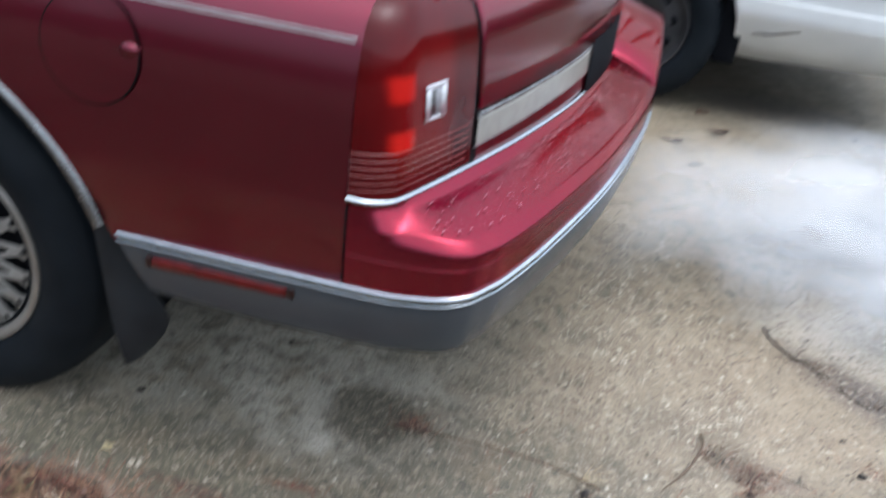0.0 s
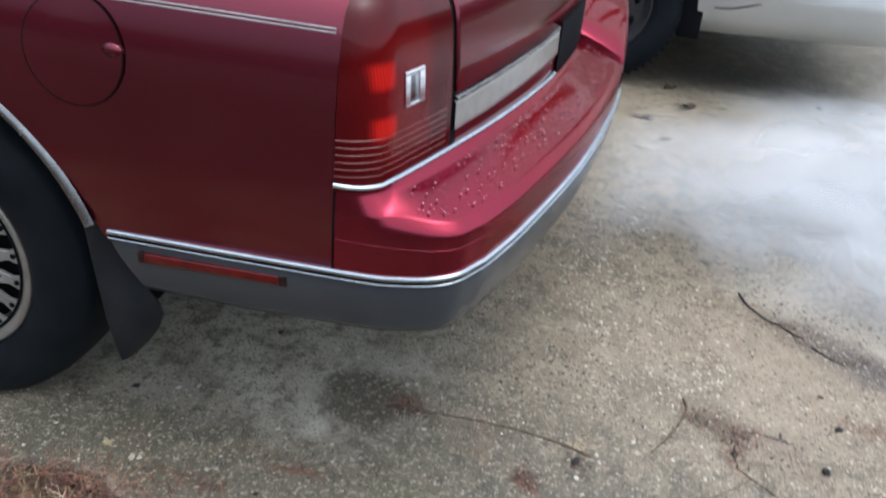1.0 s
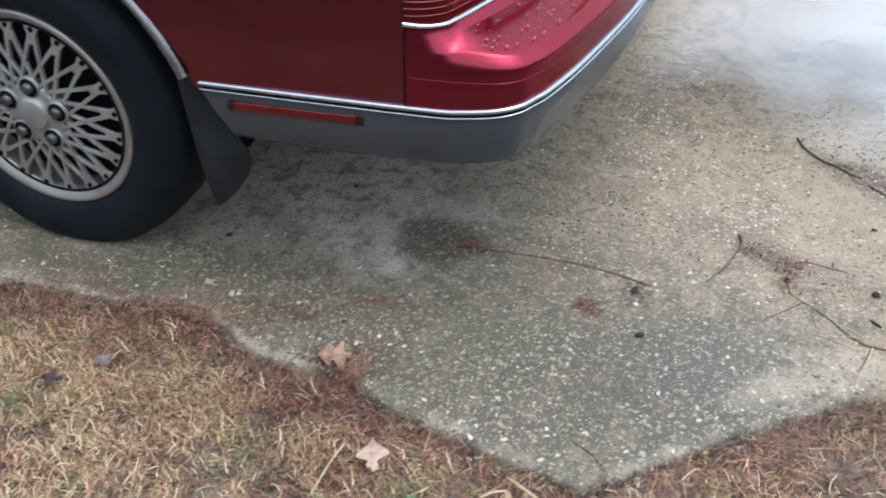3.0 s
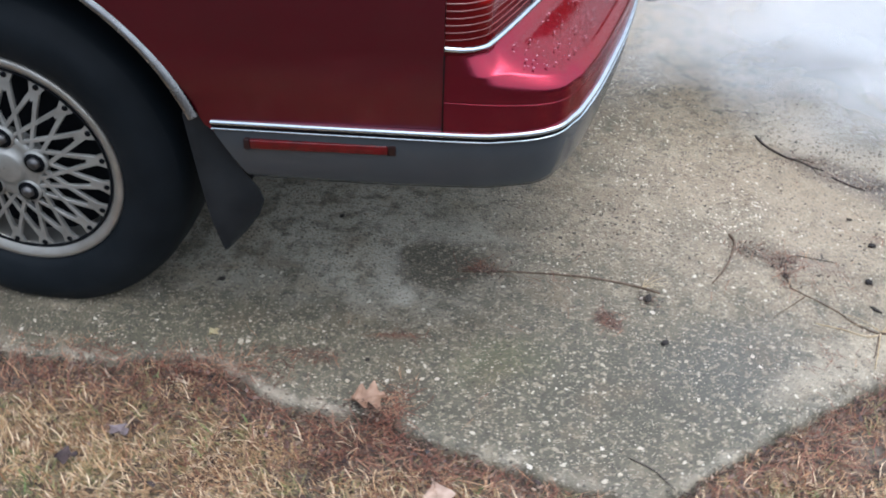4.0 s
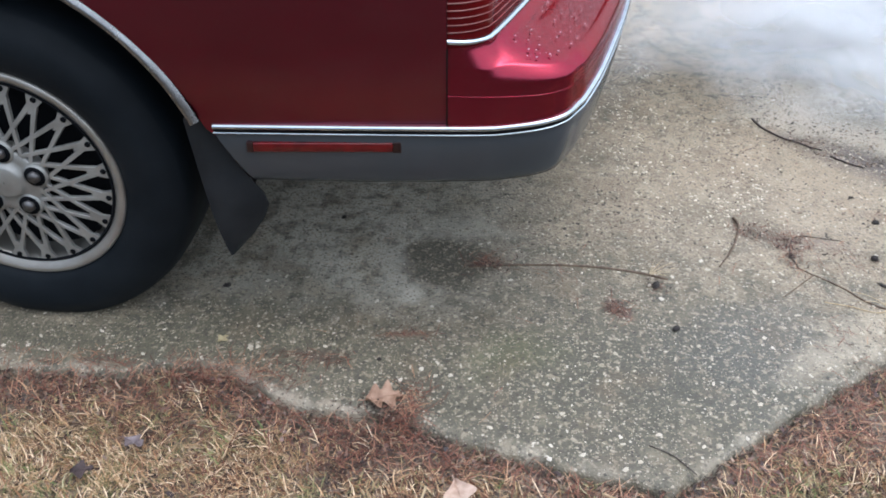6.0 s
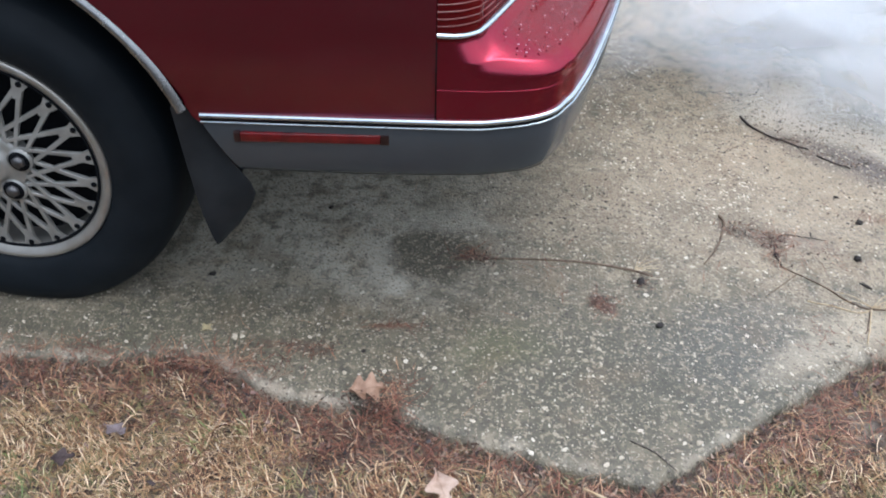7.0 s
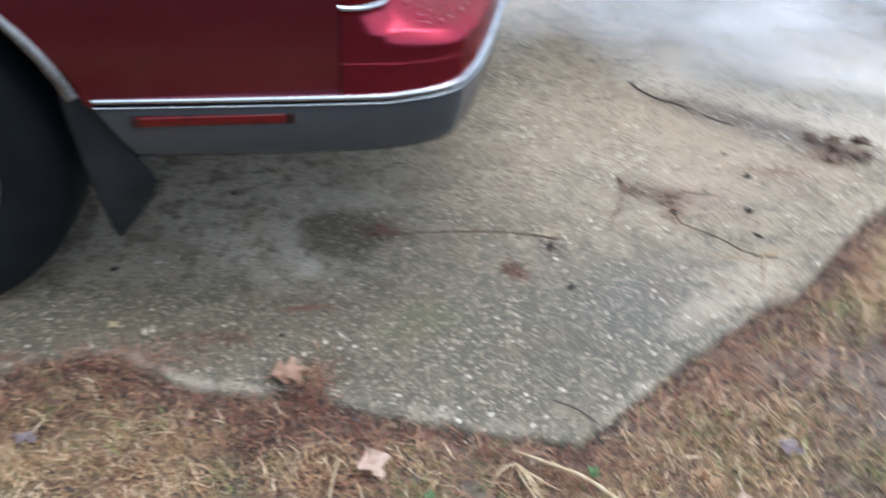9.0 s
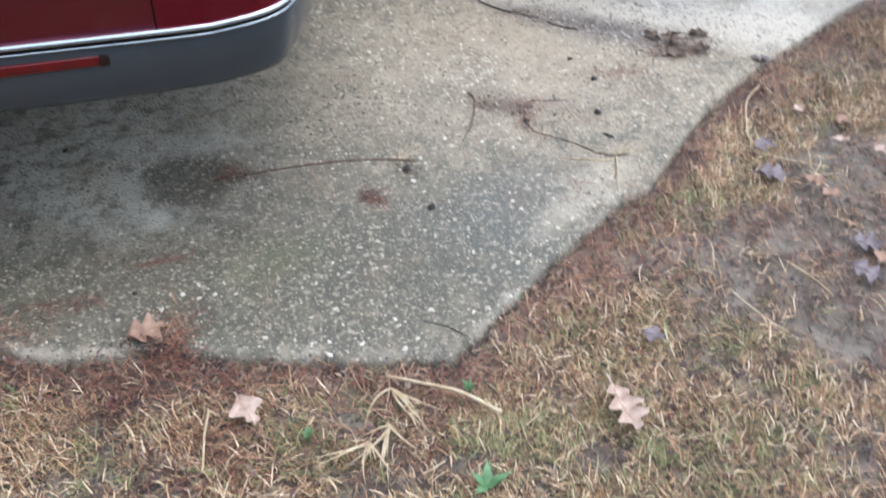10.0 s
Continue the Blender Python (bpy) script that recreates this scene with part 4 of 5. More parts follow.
for k in range(10):
    a = 2 * math.pi * (k + 0.3) / 10
    h = bmesh.new()
    bmesh.ops.create_cone(h, cap_ends=True, segments=14, radius1=0.019, radius2=0.019, depth=0.006,
                          matrix=Matrix.Translation((VX + 0.138 * math.cos(a), VY + 0.0235, 0.33 + 0.138 * math.sin(a))) @ Euler((radians(90), 0, 0)).to_matrix().to_4x4())
    part("vent_hole", h, UNDER, vr)
part("scratch", tube([(VX + 0.445, VY - 0.006, 0.370), (VX + 0.51, VY - 0.010, 0.376), (VX + 0.58, VY - 0.013, 0.396), (VX + 0.65, VY - 0.016, 0.420)], (0.002, 0.003, 0.003, 0.002)), GAP, van, "black scrape on the white bumper")
part("trim_line", tube([(VX + 0.42, VY - 0.018, 0.585), (VX + 0.9, VY - 0.018, 0.587), (VX + 1.25, VY - 0.016, 0.588)], (0.004, 0.004, 0.004)), FLAPM, van)

# ---- unseen woods ring, added to close the place and shape reflections ----
UNSEEN_WOODS = mat("unseen_woods_ring", (0.030, 0.032, 0.022), 0.95, 0.0, (0.075, 0.068, 0.05), 0.9, 12)
wv = []
for k in range(121):
    a = 2 * math.pi * k / 120
    r = 19 + 2.0 * noise.noise((math.cos(a) * 3, math.sin(a) * 3, 0))
    for h in (-0.05, 0.3, 0.7, 1.0):
        top = (1.7 - 0.6 * min(1, max(0, (max(math.cos(a), math.sin(a)) + 0.15) / 0.5))) + 0.9 * noise.noise((math.cos(a) * 9, math.sin(a) * 9, 5)) + 0.9 * noise.noise((math.cos(a) * 30, math.sin(a) * 30, 8))
        top = max(0.7, top)
        # tall spires on the +y side dim what the bumper shelf mirrors
        top += 13.0 * (k % 2) * min(1, max(0, (math.degrees(a) - 63) / 8)) * min(1, max(0, (140 - math.degrees(a)) / 12))
        wv.append(((r + 1.2 * h) * math.cos(a), 1 + (r + 1.2 * h) * math.sin(a), h * top))
tagged(new("backdrop", mesh_of("backdrop", wv, grid_faces(121, 4), UNSEEN_WOODS)), "unseen dark woods ring added round the driveway to shape reflections", "woods", kind="structure")

# ---- lawn ----
STRAW = ramp_mat("dry_grass", [(0.0, (0.08, 0.042, 0.026)), (0.2, (0.27, 0.125, 0.055)), (0.42, (0.53, 0.345, 0.185)), (0.64, (0.84, 0.68, 0.47)), (0.78, (0.49, 0.31, 0.16)), (0.9, (0.34, 0.255, 0.13)), (1.0, (0.15, 0.155, 0.06))], 0.7, 7.0)
STRAW_TUFT = ramp_mat("bleached_grass", [(0.0, (0.12, 0.065, 0.040)), (0.28, (0.30, 0.175, 0.095)), (0.48, (0.50, 0.345, 0.20)), (0.66, (0.84, 0.71, 0.53)), (0.80, (0.56, 0.44, 0.25)), (0.95, (0.25, 0.31, 0.11)), (1.0, (0.20, 0.27, 0.09))], 0.65, 9.0)
NEEDLE = ramp_mat("pine_needles", [(0.0, (0.055, 0.022, 0.016)), (0.35, (0.15, 0.056, 0.034)), (0.7, (0.25, 0.108, 0.070)), (1.0, (0.45, 0.275, 0.165))], 0.7, 7.0)
CRUMB = ramp_mat("leaf_crumbs", [(0.0, (0.022, 0.014, 0.011)), (0.4, (0.07, 0.042, 0.030)), (0.7, (0.15, 0.095, 0.068)), (1.0, (0.32, 0.24, 0.18))], 0.75, 9.0)
THATCH = ramp_mat("matted_thatch", [(0.0, (0.06, 0.038, 0.026)), (0.3, (0.16, 0.10, 0.058)), (0.6, (0.30, 0.205, 0.115)), (0.8, (0.42, 0.32, 0.19)), (1.0, (0.20, 0.17, 0.08))], 0.75, 8.0)
OLIVE = ramp_mat("olive_grass", [(0.0, (0.065, 0.060, 0.028)), (0.3, (0.17, 0.155, 0.065)), (0.55, (0.34, 0.30, 0.14)), (0.75, (0.20, 0.22, 0.075)), (0.9, (0.12, 0.20, 0.06)), (1.0, (0.42, 0.38, 0.22))], 0.65, 8.0)
FLAKE = ramp_mat("rotten_leaf_flakes", [(0.0, (0.020, 0.013, 0.013)), (0.4, (0.060, 0.036, 0.033)), (0.7, (0.12, 0.070, 0.062)), (1.0, (0.24, 0.16, 0.13))], 0.55, 9.0)
rng = np.random.default_rng(7)


def patchy(x, y, s, seed):
    return np.array([noise.noise((a * s, b * s, seed)) for a, b in zip(x, y)])


def blades(name, x, y, z, length, width, lift, material, label, category, bend=0.5, heading=None):
    """Thin curved blades, each from its root along a random way."""
    n = len(x)
    a = rng.uniform(0, 2 * math.pi, n) if heading is None else heading
    dx, dy = np.cos(a), np.sin(a)
    turn = a + rng.normal(0, bend, n)
    ex, ey = np.cos(turn), np.sin(turn)
    h = length * np.sin(lift)
    run = length * np.cos(lift)
    v = np.zeros((n, 5, 3))
    px, py = -dy * width / 2, dx * width / 2
    for i, (t, hz, w) in enumerate(((0, 0, 1), (0.5, 0.75, 0.8))):
        cx, cy = x + dx * run * t, y + dy * run * t
        v[:, 2 * i] = np.stack([cx - px * w, cy - py * w, z + h * hz], 1)
        v[:, 2 * i + 1] = np.stack([cx + px * w, cy + py * w, z + h * hz], 1)
    v[:, 4] = np.stack([x + dx * run * 0.5 + ex * run * 0.5, y + dy * run * 0.5 + ey * run * 0.5, z + h * rng.uniform(0.55, 1.05, n)], 1)
    base = np.arange(n) * 5
    faces = [(b, b + 1, b + 3, b + 2) for b in base] + [(b + 2, b + 3, b + 4) for b in base]
    me = bpy.data.meshes.new(name)
    me.from_pydata(v.reshape(-1, 3).tolist(), [], [tuple(map(int, f)) for f in faces])
    me.materials.append(material)
    return tagged(new(name, me), label, category, kind="stuff")


def lawn_points(n, near):
    x, y = rng.uniform(-1.3, 2.5, n * 5), rng.uniform(-0.95, 1.15, n * 5)
    keep = ~inside_slab(x, y)
    x, y = x[keep], y[keep]
    d = edge_distance(x, y)
    keep = rng.uniform(0, 1, len(x)) < near(x, y, d)
    return x[keep][:n], y[keep][:n]


def bare(x, y):
    """The scuffed patches of bare soil."""
    p = 0.0 * x
    for cx, cy, sx, sy in ((1.07, -0.22, 0.19, 0.15), (1.40, -0.12, 0.24, 0.26), (1.12, -0.05, 0.10, 0.06), (1.25, -0.40, 0.18, 0.14), (0.39, -0.49, 0.10, 0.05), (0.0, -0.46, 0.05, 0.025), (0.67, -0.52, 0.08, 0.03),
                           (1.03, -0.58, 0.10, 0.06), (1.34, 0.36, 0.10, 0.04), (0.33, -0.40, 0.03, 0.02), (0.98, -0.10, 0.05, 0.05)):
        p = p + np.exp(-(((x - cx) / sx) ** 2 + ((y - cy) / sy) ** 2) ** 1.5)
    p = p * np.clip(0.95 + 0.9 * patchy(x, y, 13, 83), 0.2, 1.2)
    return np.clip(p, 0, 1)


def rim_fade(x, y):
    """Thins the long grass out towards the rest of the lawn."""
    return np.clip((x + 1.3) / 0.5, 0, 1) * np.clip((2.5 - x) / 0.5, 0, 1) * np.clip((y + 0.95) / 0.25, 0, 1)


def way(x, y):
    """The way in which the flattened grass lies, patch by patch."""
    return 2.6 + 2.4 * patchy(x, y, 2.2, 31) + 1.2 * patchy(x, y, 7, 33)


def cover(x, y, d):
    return np.clip(0.74 + 1.0 * patchy(x, y, 5, 2), 0.12, 1) * (1 - 0.95 * bare(x, y)) * rim_fade(x, y) * np.clip(d / 0.07, 0.12, 1)


def spot(x, y, cx, cy, sx, sy):
    return np.exp(-(((x - cx) / sx) ** 2 + ((y - cy) / sy) ** 2))


def red_share(x, y, d):
    """Where red-brown pine straw lies thick: along the slab and in drifts."""
    w = (1.2 - 0.35 * np.clip((x - 0.45) / 0.1, 0, 1)) * np.exp(-(d / 0.075) ** 2) + 0.9 * spot(x, y, 0.02, -0.25, 0.14, 0.06) + 0.35 * spot(x, y, 0.70, -0.14, 0.22, 0.09) + 0.6 * spot(x, y, 0.45, -0.36, 0.12, 0.05) + 0.7 * spot(x, y, 0.10, -0.40, 0.10, 0.06) + 0.6 * spot(x, y, -0.45, -0.19, 0.22, 0.04)
    return np.clip(w + 0.10 + 0.45 * patchy(x, y, 7, 21), 0, 1)


def green_share(x, y, d):
    """Where the grass is still olive green."""
    w = spot(x, y, 0.27, -0.37, 0.10, 0.06) + 0.9 * spot(x, y, 0.63, -0.50, 0.2, 0.10) + 0.9 * spot(x, y, 1.02, 0.03, 0.12, 0.10) + spot(x, y, -0.34, -0.17, 0.06, 0.03)
    w += 0.8 * spot(x, y, 0.95, -0.38, 0.14, 0.08) + 0.8 * spot(x, y, -0.55, -0.42, 0.12, 0.05) + 0.7 * spot(x, y, 0.80, -0.17, 0.08, 0.05)
    return np.clip(w + 0.14 + 0.9 * patchy(x, y, 6, 55) + 0.3 * spot(x, y, -0.55, -0.20, 0.25, 0.06), 0, 1)


def curls(name, x, y, z, length, width, lift, material, label, category, heading, curl):
    """Short grass blades that rise, arch over and curl sideways as they dry."""
    n, rows = len(x), 5
    bend = rng.normal(0, curl, n)
    droop = rng.uniform(0.2, 1.5, n)
    v = np.zeros((n, 2 * rows - 1, 3))
    px, py, pz = x.copy(), y.copy(), z.copy()
    a, e = heading.copy(), lift.copy()
    step = length / (rows - 1)
    for i in range(rows):
        w = width * 0.5 * (1.0, 1.0, 0.85, 0.6, 0.0)[i]
        ox, oy = -np.sin(a) * w, np.cos(a) * w
        if i < rows - 1:
            v[:, 2 * i] = np.stack([px - ox, py - oy, pz], 1)
            v[:, 2 * i + 1] = np.stack([px + ox, py + oy, pz + w * 0.5], 1)
        else:
            v[:, 2 * i] = np.stack([px, py, pz], 1)
        px, py, pz = px + step * np.cos(e) * np.cos(a), py + step * np.cos(e) * np.sin(a), np.maximum(pz + step * np.sin(e), -0.021)
        a, e = a + bend / (rows - 1), e - droop / (rows - 1)
    m = 2 * rows - 1
    base = np.arange(n)[:, None] * m
    quads = np.concatenate([base + np.array([2 * i, 2 * i + 1, 2 * i + 3, 2 * i + 2]) for i in range(rows - 2)])
    tips = base + np.array([2 * rows - 4, 2 * rows - 3, 2 * rows - 2])
    me = bpy.data.meshes.new(name)
    me.from_pydata(v.reshape(-1, 3).tolist(), [], quads.tolist() + tips.tolist())
    me.materials.append(material)
    return tagged(new(name, me), label, category, kind="stuff")


def clumped(n, near, per, spread):
    """Blade roots in small clumps, with the clump's own lean."""
    cx, cy = lawn_points(n // per, near)
    k = rng.integers(per // 2, per + per // 2 + 1, len(cx))
    x, y = np.repeat(cx, k), np.repeat(cy, k)
    lean = np.repeat(way(cx, cy) + rng.normal(0, 0.9, len(cx)), k)
    x, y = x + rng.normal(0, spread, len(x)), y + rng.normal(0, spread, len(x))
    keep = ~inside_slab(x, y) & (edge_distance(x, y) > 0.006)
    return x[keep], y[keep], lean[keep]


def gold_near(x, y, d):
    return cover(x, y, d) * (1 - 0.85 * red_share(x, y, d)) * (1 - 0.6 * green_share(x, y, d)) * np.where(x > 1.3, 0.6, 1)


x, y, lean_way = clumped(96000, gold_near, 12, 0.014)
n = len(x)
curls("dry_grass", x, y, -0.020 + rng.uniform(0, 0.006, n), 0.010 + 0.034 * rng.uniform(0, 1, n) ** 1.3, 0.0008 + 0.0017 * rng.uniform(0, 1, n) ** 1.8, rng.uniform(0.15, 1.15, n), STRAW,
      "short curled straw-coloured winter grass", "grass", lean_way + rng.normal(0, 1.0, n), 0.75)
x, y, lean_way = clumped(22000, lambda x, y, d: gold_near(x, y, d) * np.clip(0.3 + 1.5 * patchy(x, y, 9, 12), 0, 1), 14, 0.008)
n = len(x)
curls("grass_tufts", x, y, np.full(n, -0.018), rng.uniform(0.016, 0.046, n), 0.0011 + 0.0016 * rng.uniform(0, 1, n) ** 1.4, rng.uniform(0.5, 1.4, n), STRAW_TUFT,
      "bleached tufts of winter grass with some green", "grass", lean_way + rng.normal(0, 0.9, n), 0.7)
x, y, lean_way = clumped(46000, lambda x, y, d: cover(x, y, d) * green_share(x, y, d) * (1 - 0.6 * red_share(x, y, d)), 12, 0.011)
n = len(x)
curls("olive_grass", x, y, -0.020 + rng.uniform(0, 0.005, n), rng.uniform(0.012, 0.038, n), 0.0008 + 0.0016 * rng.uniform(0, 1, n) ** 1.6, rng.uniform(0.3, 1.3, n), OLIVE,
      "olive green and yellowing grass among the straw", "grass", lean_way + rng.normal(0, 1.0, n), 0.7)
# unseen lawn, added in dark colours so the car side mirrors less light
ox, oy = rng.uniform(-5, 5, 90000), rng.uniform(-4, 2.5, 90000)
keep = ~inside_slab(ox, oy) & (edge_distance(ox, oy) > 0.05) & ((ox < -1.1) | (ox > 2.3) | (oy < -0.85))
ox, oy = ox[keep], oy[keep]
blades("unseen_outer_grass", ox, oy, np.full(len(ox), -0.020), rng.uniform(0.03, 0.09, len(ox)), rng.uniform(0.002, 0.005, len(ox)), rng.uniform(0.1, 0.7, len(ox)), CRUMB,
       "unseen outer lawn, kept dark for the reflections in the car side", "grass", 0.5, way(ox, oy) + rng.normal(0, 0.7, len(ox)))
x, y = lawn_points(70000, lambda x, y, d: cover(x, y, d) * (1 - 0.4 * red_share(x, y, d)))
blades("grass_thatch", x, y, -0.021 + rng.uniform(0, 0.007, len(x)), 0.008 + 0.022 * rng.uniform(0, 1, len(x)), rng.uniform(0.0008, 0.0024, len(x)), rng.uniform(0.0, 0.5, len(x)), THATCH,
       "matted brown and tan grass thatch over the soil", "thatch", 0.9)
x, y = lawn_points(34000, lambda x, y, d: np.clip(0.7 + 0.5 * patchy(x, y, 11, 41), 0, 1) * (1 - 0.45 * bare(x, y)) * rim_fade(x, y))
blades("leaf_crumbs", x, y, -0.020 + rng.uniform(0, 0.010, len(x)), rng.uniform(0.006, 0.026, len(x)), rng.uniform(0.0015, 0.0050, len(x)), rng.uniform(-0.1, 0.4, len(x)), CRUMB,
       "rotting brown leaf crumbs and thatch under the grass", "thatch", 0.9)
x, y = lawn_points(3200, lambda x, y, d: (2.0 * spot(x, y, -0.60, -0.145, 0.05, 0.016) + 2.0 * spot(x, y, -0.50, -0.150, 0.05, 0.016) + 1.6 * spot(x, y, -0.04, -0.25, 0.04, 0.025) + 0.9 * np.exp(-((d - 0.03) / 0.05) ** 2) + 0.5 * red_share(x, y, d) + 0.2) * np.clip(0.4 + 1.5 * patchy(x, y, 8, 71), 0, 1) * rim_fade(x, y))
blades("leaf_flakes", x, y, -0.017 + rng.uniform(0, 0.010, len(x)), rng.uniform(0.008, 0.020, len(x)), rng.uniform(0.004, 0.010, len(x)), rng.uniform(-0.1, 0.5, len(x)), FLAKE,
       "dark purple-brown flakes of rotten leaves", "leaf litter", 0.9)
x, y = lawn_points(27000, lambda x, y, d: red_share(x, y, d) * np.clip(rim_fade(x, y) + 0.3, 0, 1))
blades("pine_needles", x, y, -0.020 + rng.uniform(0, 0.014, len(x)) - 0.012 * np.exp(-(edge_distance(x, y) / 0.03) ** 2), 0.018 + 0.06 * rng.uniform(0, 1, len(x)) ** 1.5, rng.uniform(0.0009, 0.0019, len(x)), rng.uniform(0.02, 0.35, len(x)), NEEDLE,
       "red-brown fallen pine needles along the concrete edge", "pine needles", 0.55)

# needle litter blown onto the concrete
lx, ly = [], []
for cx, cy, sx, sy, k in ((0.80, 0.42, 0.03, 0.022, 45), (0.74, 0.44, 0.05, 0.012, 25), (0.79, 0.36, 0.012, 0.03, 35), (0.88, 0.36, 0.05, 0.03, 25), (0.13, 0.272, 0.025, 0.012, 40), (0.405, 0.145, 0.014, 0.02, 30), (-0.17, -0.045, 0.04, 0.012, 40), (0.0, 0.035, 0.03, 0.005, 22),
                         (-0.30, -0.09, 0.07, 0.02, 160), (0.02, -0.15, 0.018, 0.03, 160), (-0.5, -0.10, 0.15, 0.018, 220), (1.1, 0.52, 0.06, 0.015, 25), (1.27, 0.61, 0.06, 0.035, 80), (0.9, 0.08, 0.08, 0.06, 60), (0.26, 0.25, 0.05, 0.01, 14),
                         (0.5, 0.1, 0.6, 0.4, 60)):
    lx.append(rng.normal(cx, sx, k)), ly.append(rng.normal(cy, sy, k))
lx, ly = np.concatenate(lx), np.concatenate(ly)
blades("needle_litter", lx, ly, 0.0015 + rng.uniform(0, 0.003, len(lx)), rng.uniform(0.015, 0.06, len(lx)), rng.uniform(0.0008, 0.0014, len(lx)), rng.uniform(0.0, 0.06, len(lx)), NEEDLE,
       "scattered reddish pine needles lying on the concrete", "pine needles", 0.3)

cx, cy = [], []
for px, py, sx, sy, k in ((0.80, 0.40, 0.022, 0.018, 50), (0.79, 0.35, 0.010, 0.022, 40), (0.72, 0.455, 0.035, 0.012, 40), (1.00, 0.805, 0.04, 0.010, 40), (1.08, 0.770, 0.04, 0.012, 50), (1.17, 0.735, 0.05, 0.014, 30), (0.92, 0.865, 0.03, 0.01, 50), (0.73, 0.42, 0.02, 0.01, 30), (0.90, 0.36, 0.04, 0.012, 30), (1.27, 0.61, 0.055, 0.03, 320),
                         (1.34, 0.66, 0.05, 0.02, 60), (1.05, 0.52, 0.07, 0.02, 40), (0.485, 0.222, 0.010, 0.012, 40), (0.14, 0.272, 0.022, 0.012, 60), (0.405, 0.145, 0.012, 0.02, 40), (-0.05, -0.16, 0.03, 0.02, 70), (0.99, 0.86, 0.10, 0.05, 60)):
    cx.append(rng.normal(px, sx, k)), cy.append(rng.normal(py, sy, k))
cx, cy = np.concatenate(cx), np.concatenate(cy)
blades("debris_crumbs", cx, cy, 0.0008 + rng.uniform(0, 0.004, len(cx)), rng.uniform(0.004, 0.016, len(cx)), rng.uniform(0.0015, 0.004, len(cx)), rng.uniform(0.0, 0.35, len(cx)), CRUMB,
       "dark red-brown rotten debris lying on the concrete", "debris", 0.9)

# ---- pebbles in the concrete ----
PEBBLE = ramp_mat("aggregate_pebbles", [(0.0, (0.075, 0.066, 0.052)), (0.3, (0.12, 0.10, 0.074)), (0.58, (0.18, 0.15, 0.105)), (0.82, (0.26, 0.22, 0.16)), (1.0, (0.46, 0.40, 0.31))], 0.45, 3.0)


PALE_PEBBLE = ramp_mat("cream_pebbles", [(0.0, (0.13, 0.11, 0.08)), (0.30, (0.30, 0.26, 0.19)), (0.60, (0.48, 0.425, 0.33)), (1.0, (0.60, 0.55, 0.46))], 0.4, 5.0)


BEIGE_PEBBLE = ramp_mat("beige_gravel", [(0.0, (0.045, 0.038, 0.030)), (0.25, (0.12, 0.098, 0.074)), (0.5, (0.29, 0.23, 0.165)), (0.75, (0.50, 0.43, 0.33)), (1.0, (0.68, 0.61, 0.50))], 0.5, 3.0)


def make_pebbles(name, x, y, r, sides, material, label):
    m = len(x)
    v = np.zeros((m, 2 * sides + 1, 3))
    st = rng.uniform(0.36, 0.9, m)
    ta = rng.uniform(0, math.pi, m)
    for ring, (size, high) in enumerate(((1.0, -0.0004), (0.72, 0.2))):
        for k in range(sides):
            a = 2 * math.pi * k / sides + rng.uniform(-0.3, 0.3, m)
            rr = size * r * rng.uniform(0.6, 1.3, m)
            u, w = rr * np.cos(a), rr * np.sin(a) * st
            v[:, ring * sides + k] = np.stack([x + u * np.cos(ta) - w * np.sin(ta), y + u * np.sin(ta) + w * np.cos(ta), r * high if ring else np.full(m, high)], 1)
    v[:, 2 * sides] = np.stack([x + r * rng.uniform(-0.2, 0.2, m), y + r * rng.uniform(-0.2, 0.2, m), r * 0.25], 1)
    step = 2 * sides + 1
    f = []
    for b in range(0, m * step, step):
        for k in range(sides):
            j = (k + 1) % sides
            f += [(b + k, b + j, b + sides + j, b + sides + k), (b + sides + k, b + sides + j, b + 2 * sides)]
    me = bpy.data.meshes.new(name)
    me.from_pydata(v.reshape(-1, 3).tolist(), [], f)
    me.materials.append(material)
    tagged(new(name, me), label, "pebbles", kind="stuff")


n = 27000
x, y = rng.uniform(-1.1, 2.4, n), rng.uniform(-0.32, 2.0, n)
keep = inside_slab(x, y) & (edge_distance(x, y) > 0.006)
keep &= rng.uniform(0, 1, n) < np.clip(0.4 + 0.4 * np.exp(-((y + 0.05 - 0.1 * x) / 0.35) ** 2) + 0.8 * patchy(x, y, 4, 9), 0.05, 1)
keep &= np.hypot(x - 0.055, y - 0.265) > rng.uniform(0, 0.11, n)
x, y = x[keep], y[keep]
make_pebbles("fine_pebbles", x, y, 0.0012 + 0.0034 * rng.uniform(0, 1, len(x)) ** 2.4 + 0.0004 * np.clip(y, 0, 2), 5, PEBBLE, "fine worn gravel bedded in the concrete")
n = 34000
x, y = rng.uniform(0.15, 1.9, n), rng.uniform(0.22, 1.7, n)
keep = inside_slab(x, y) & (edge_distance(x, y) > 0.02)
keep &= rng.uniform(0, 1, n) < np.clip((y - 0.22) / 0.25, 0, 1) * np.clip(0.55 + 0.9 * patchy(x, y, 5, 29), 0.05, 1) * np.clip((1.75 - x) / 0.4, 0, 1)
x, y = x[keep], y[keep]
make_pebbles("beige_gravel", x, y, 0.0016 + 0.0046 * rng.uniform(0, 1, len(x)) ** 2.4, 5, BEIGE_PEBBLE, "beige and dark gravel standing out of the worn concrete")
n = 15000
x, y = rng.uniform(-1.1, 2.2, n), rng.uniform(-0.32, 1.6, n)
d = edge_distance(x, y)
keep = inside_slab(x, y) & (d > 0.008)
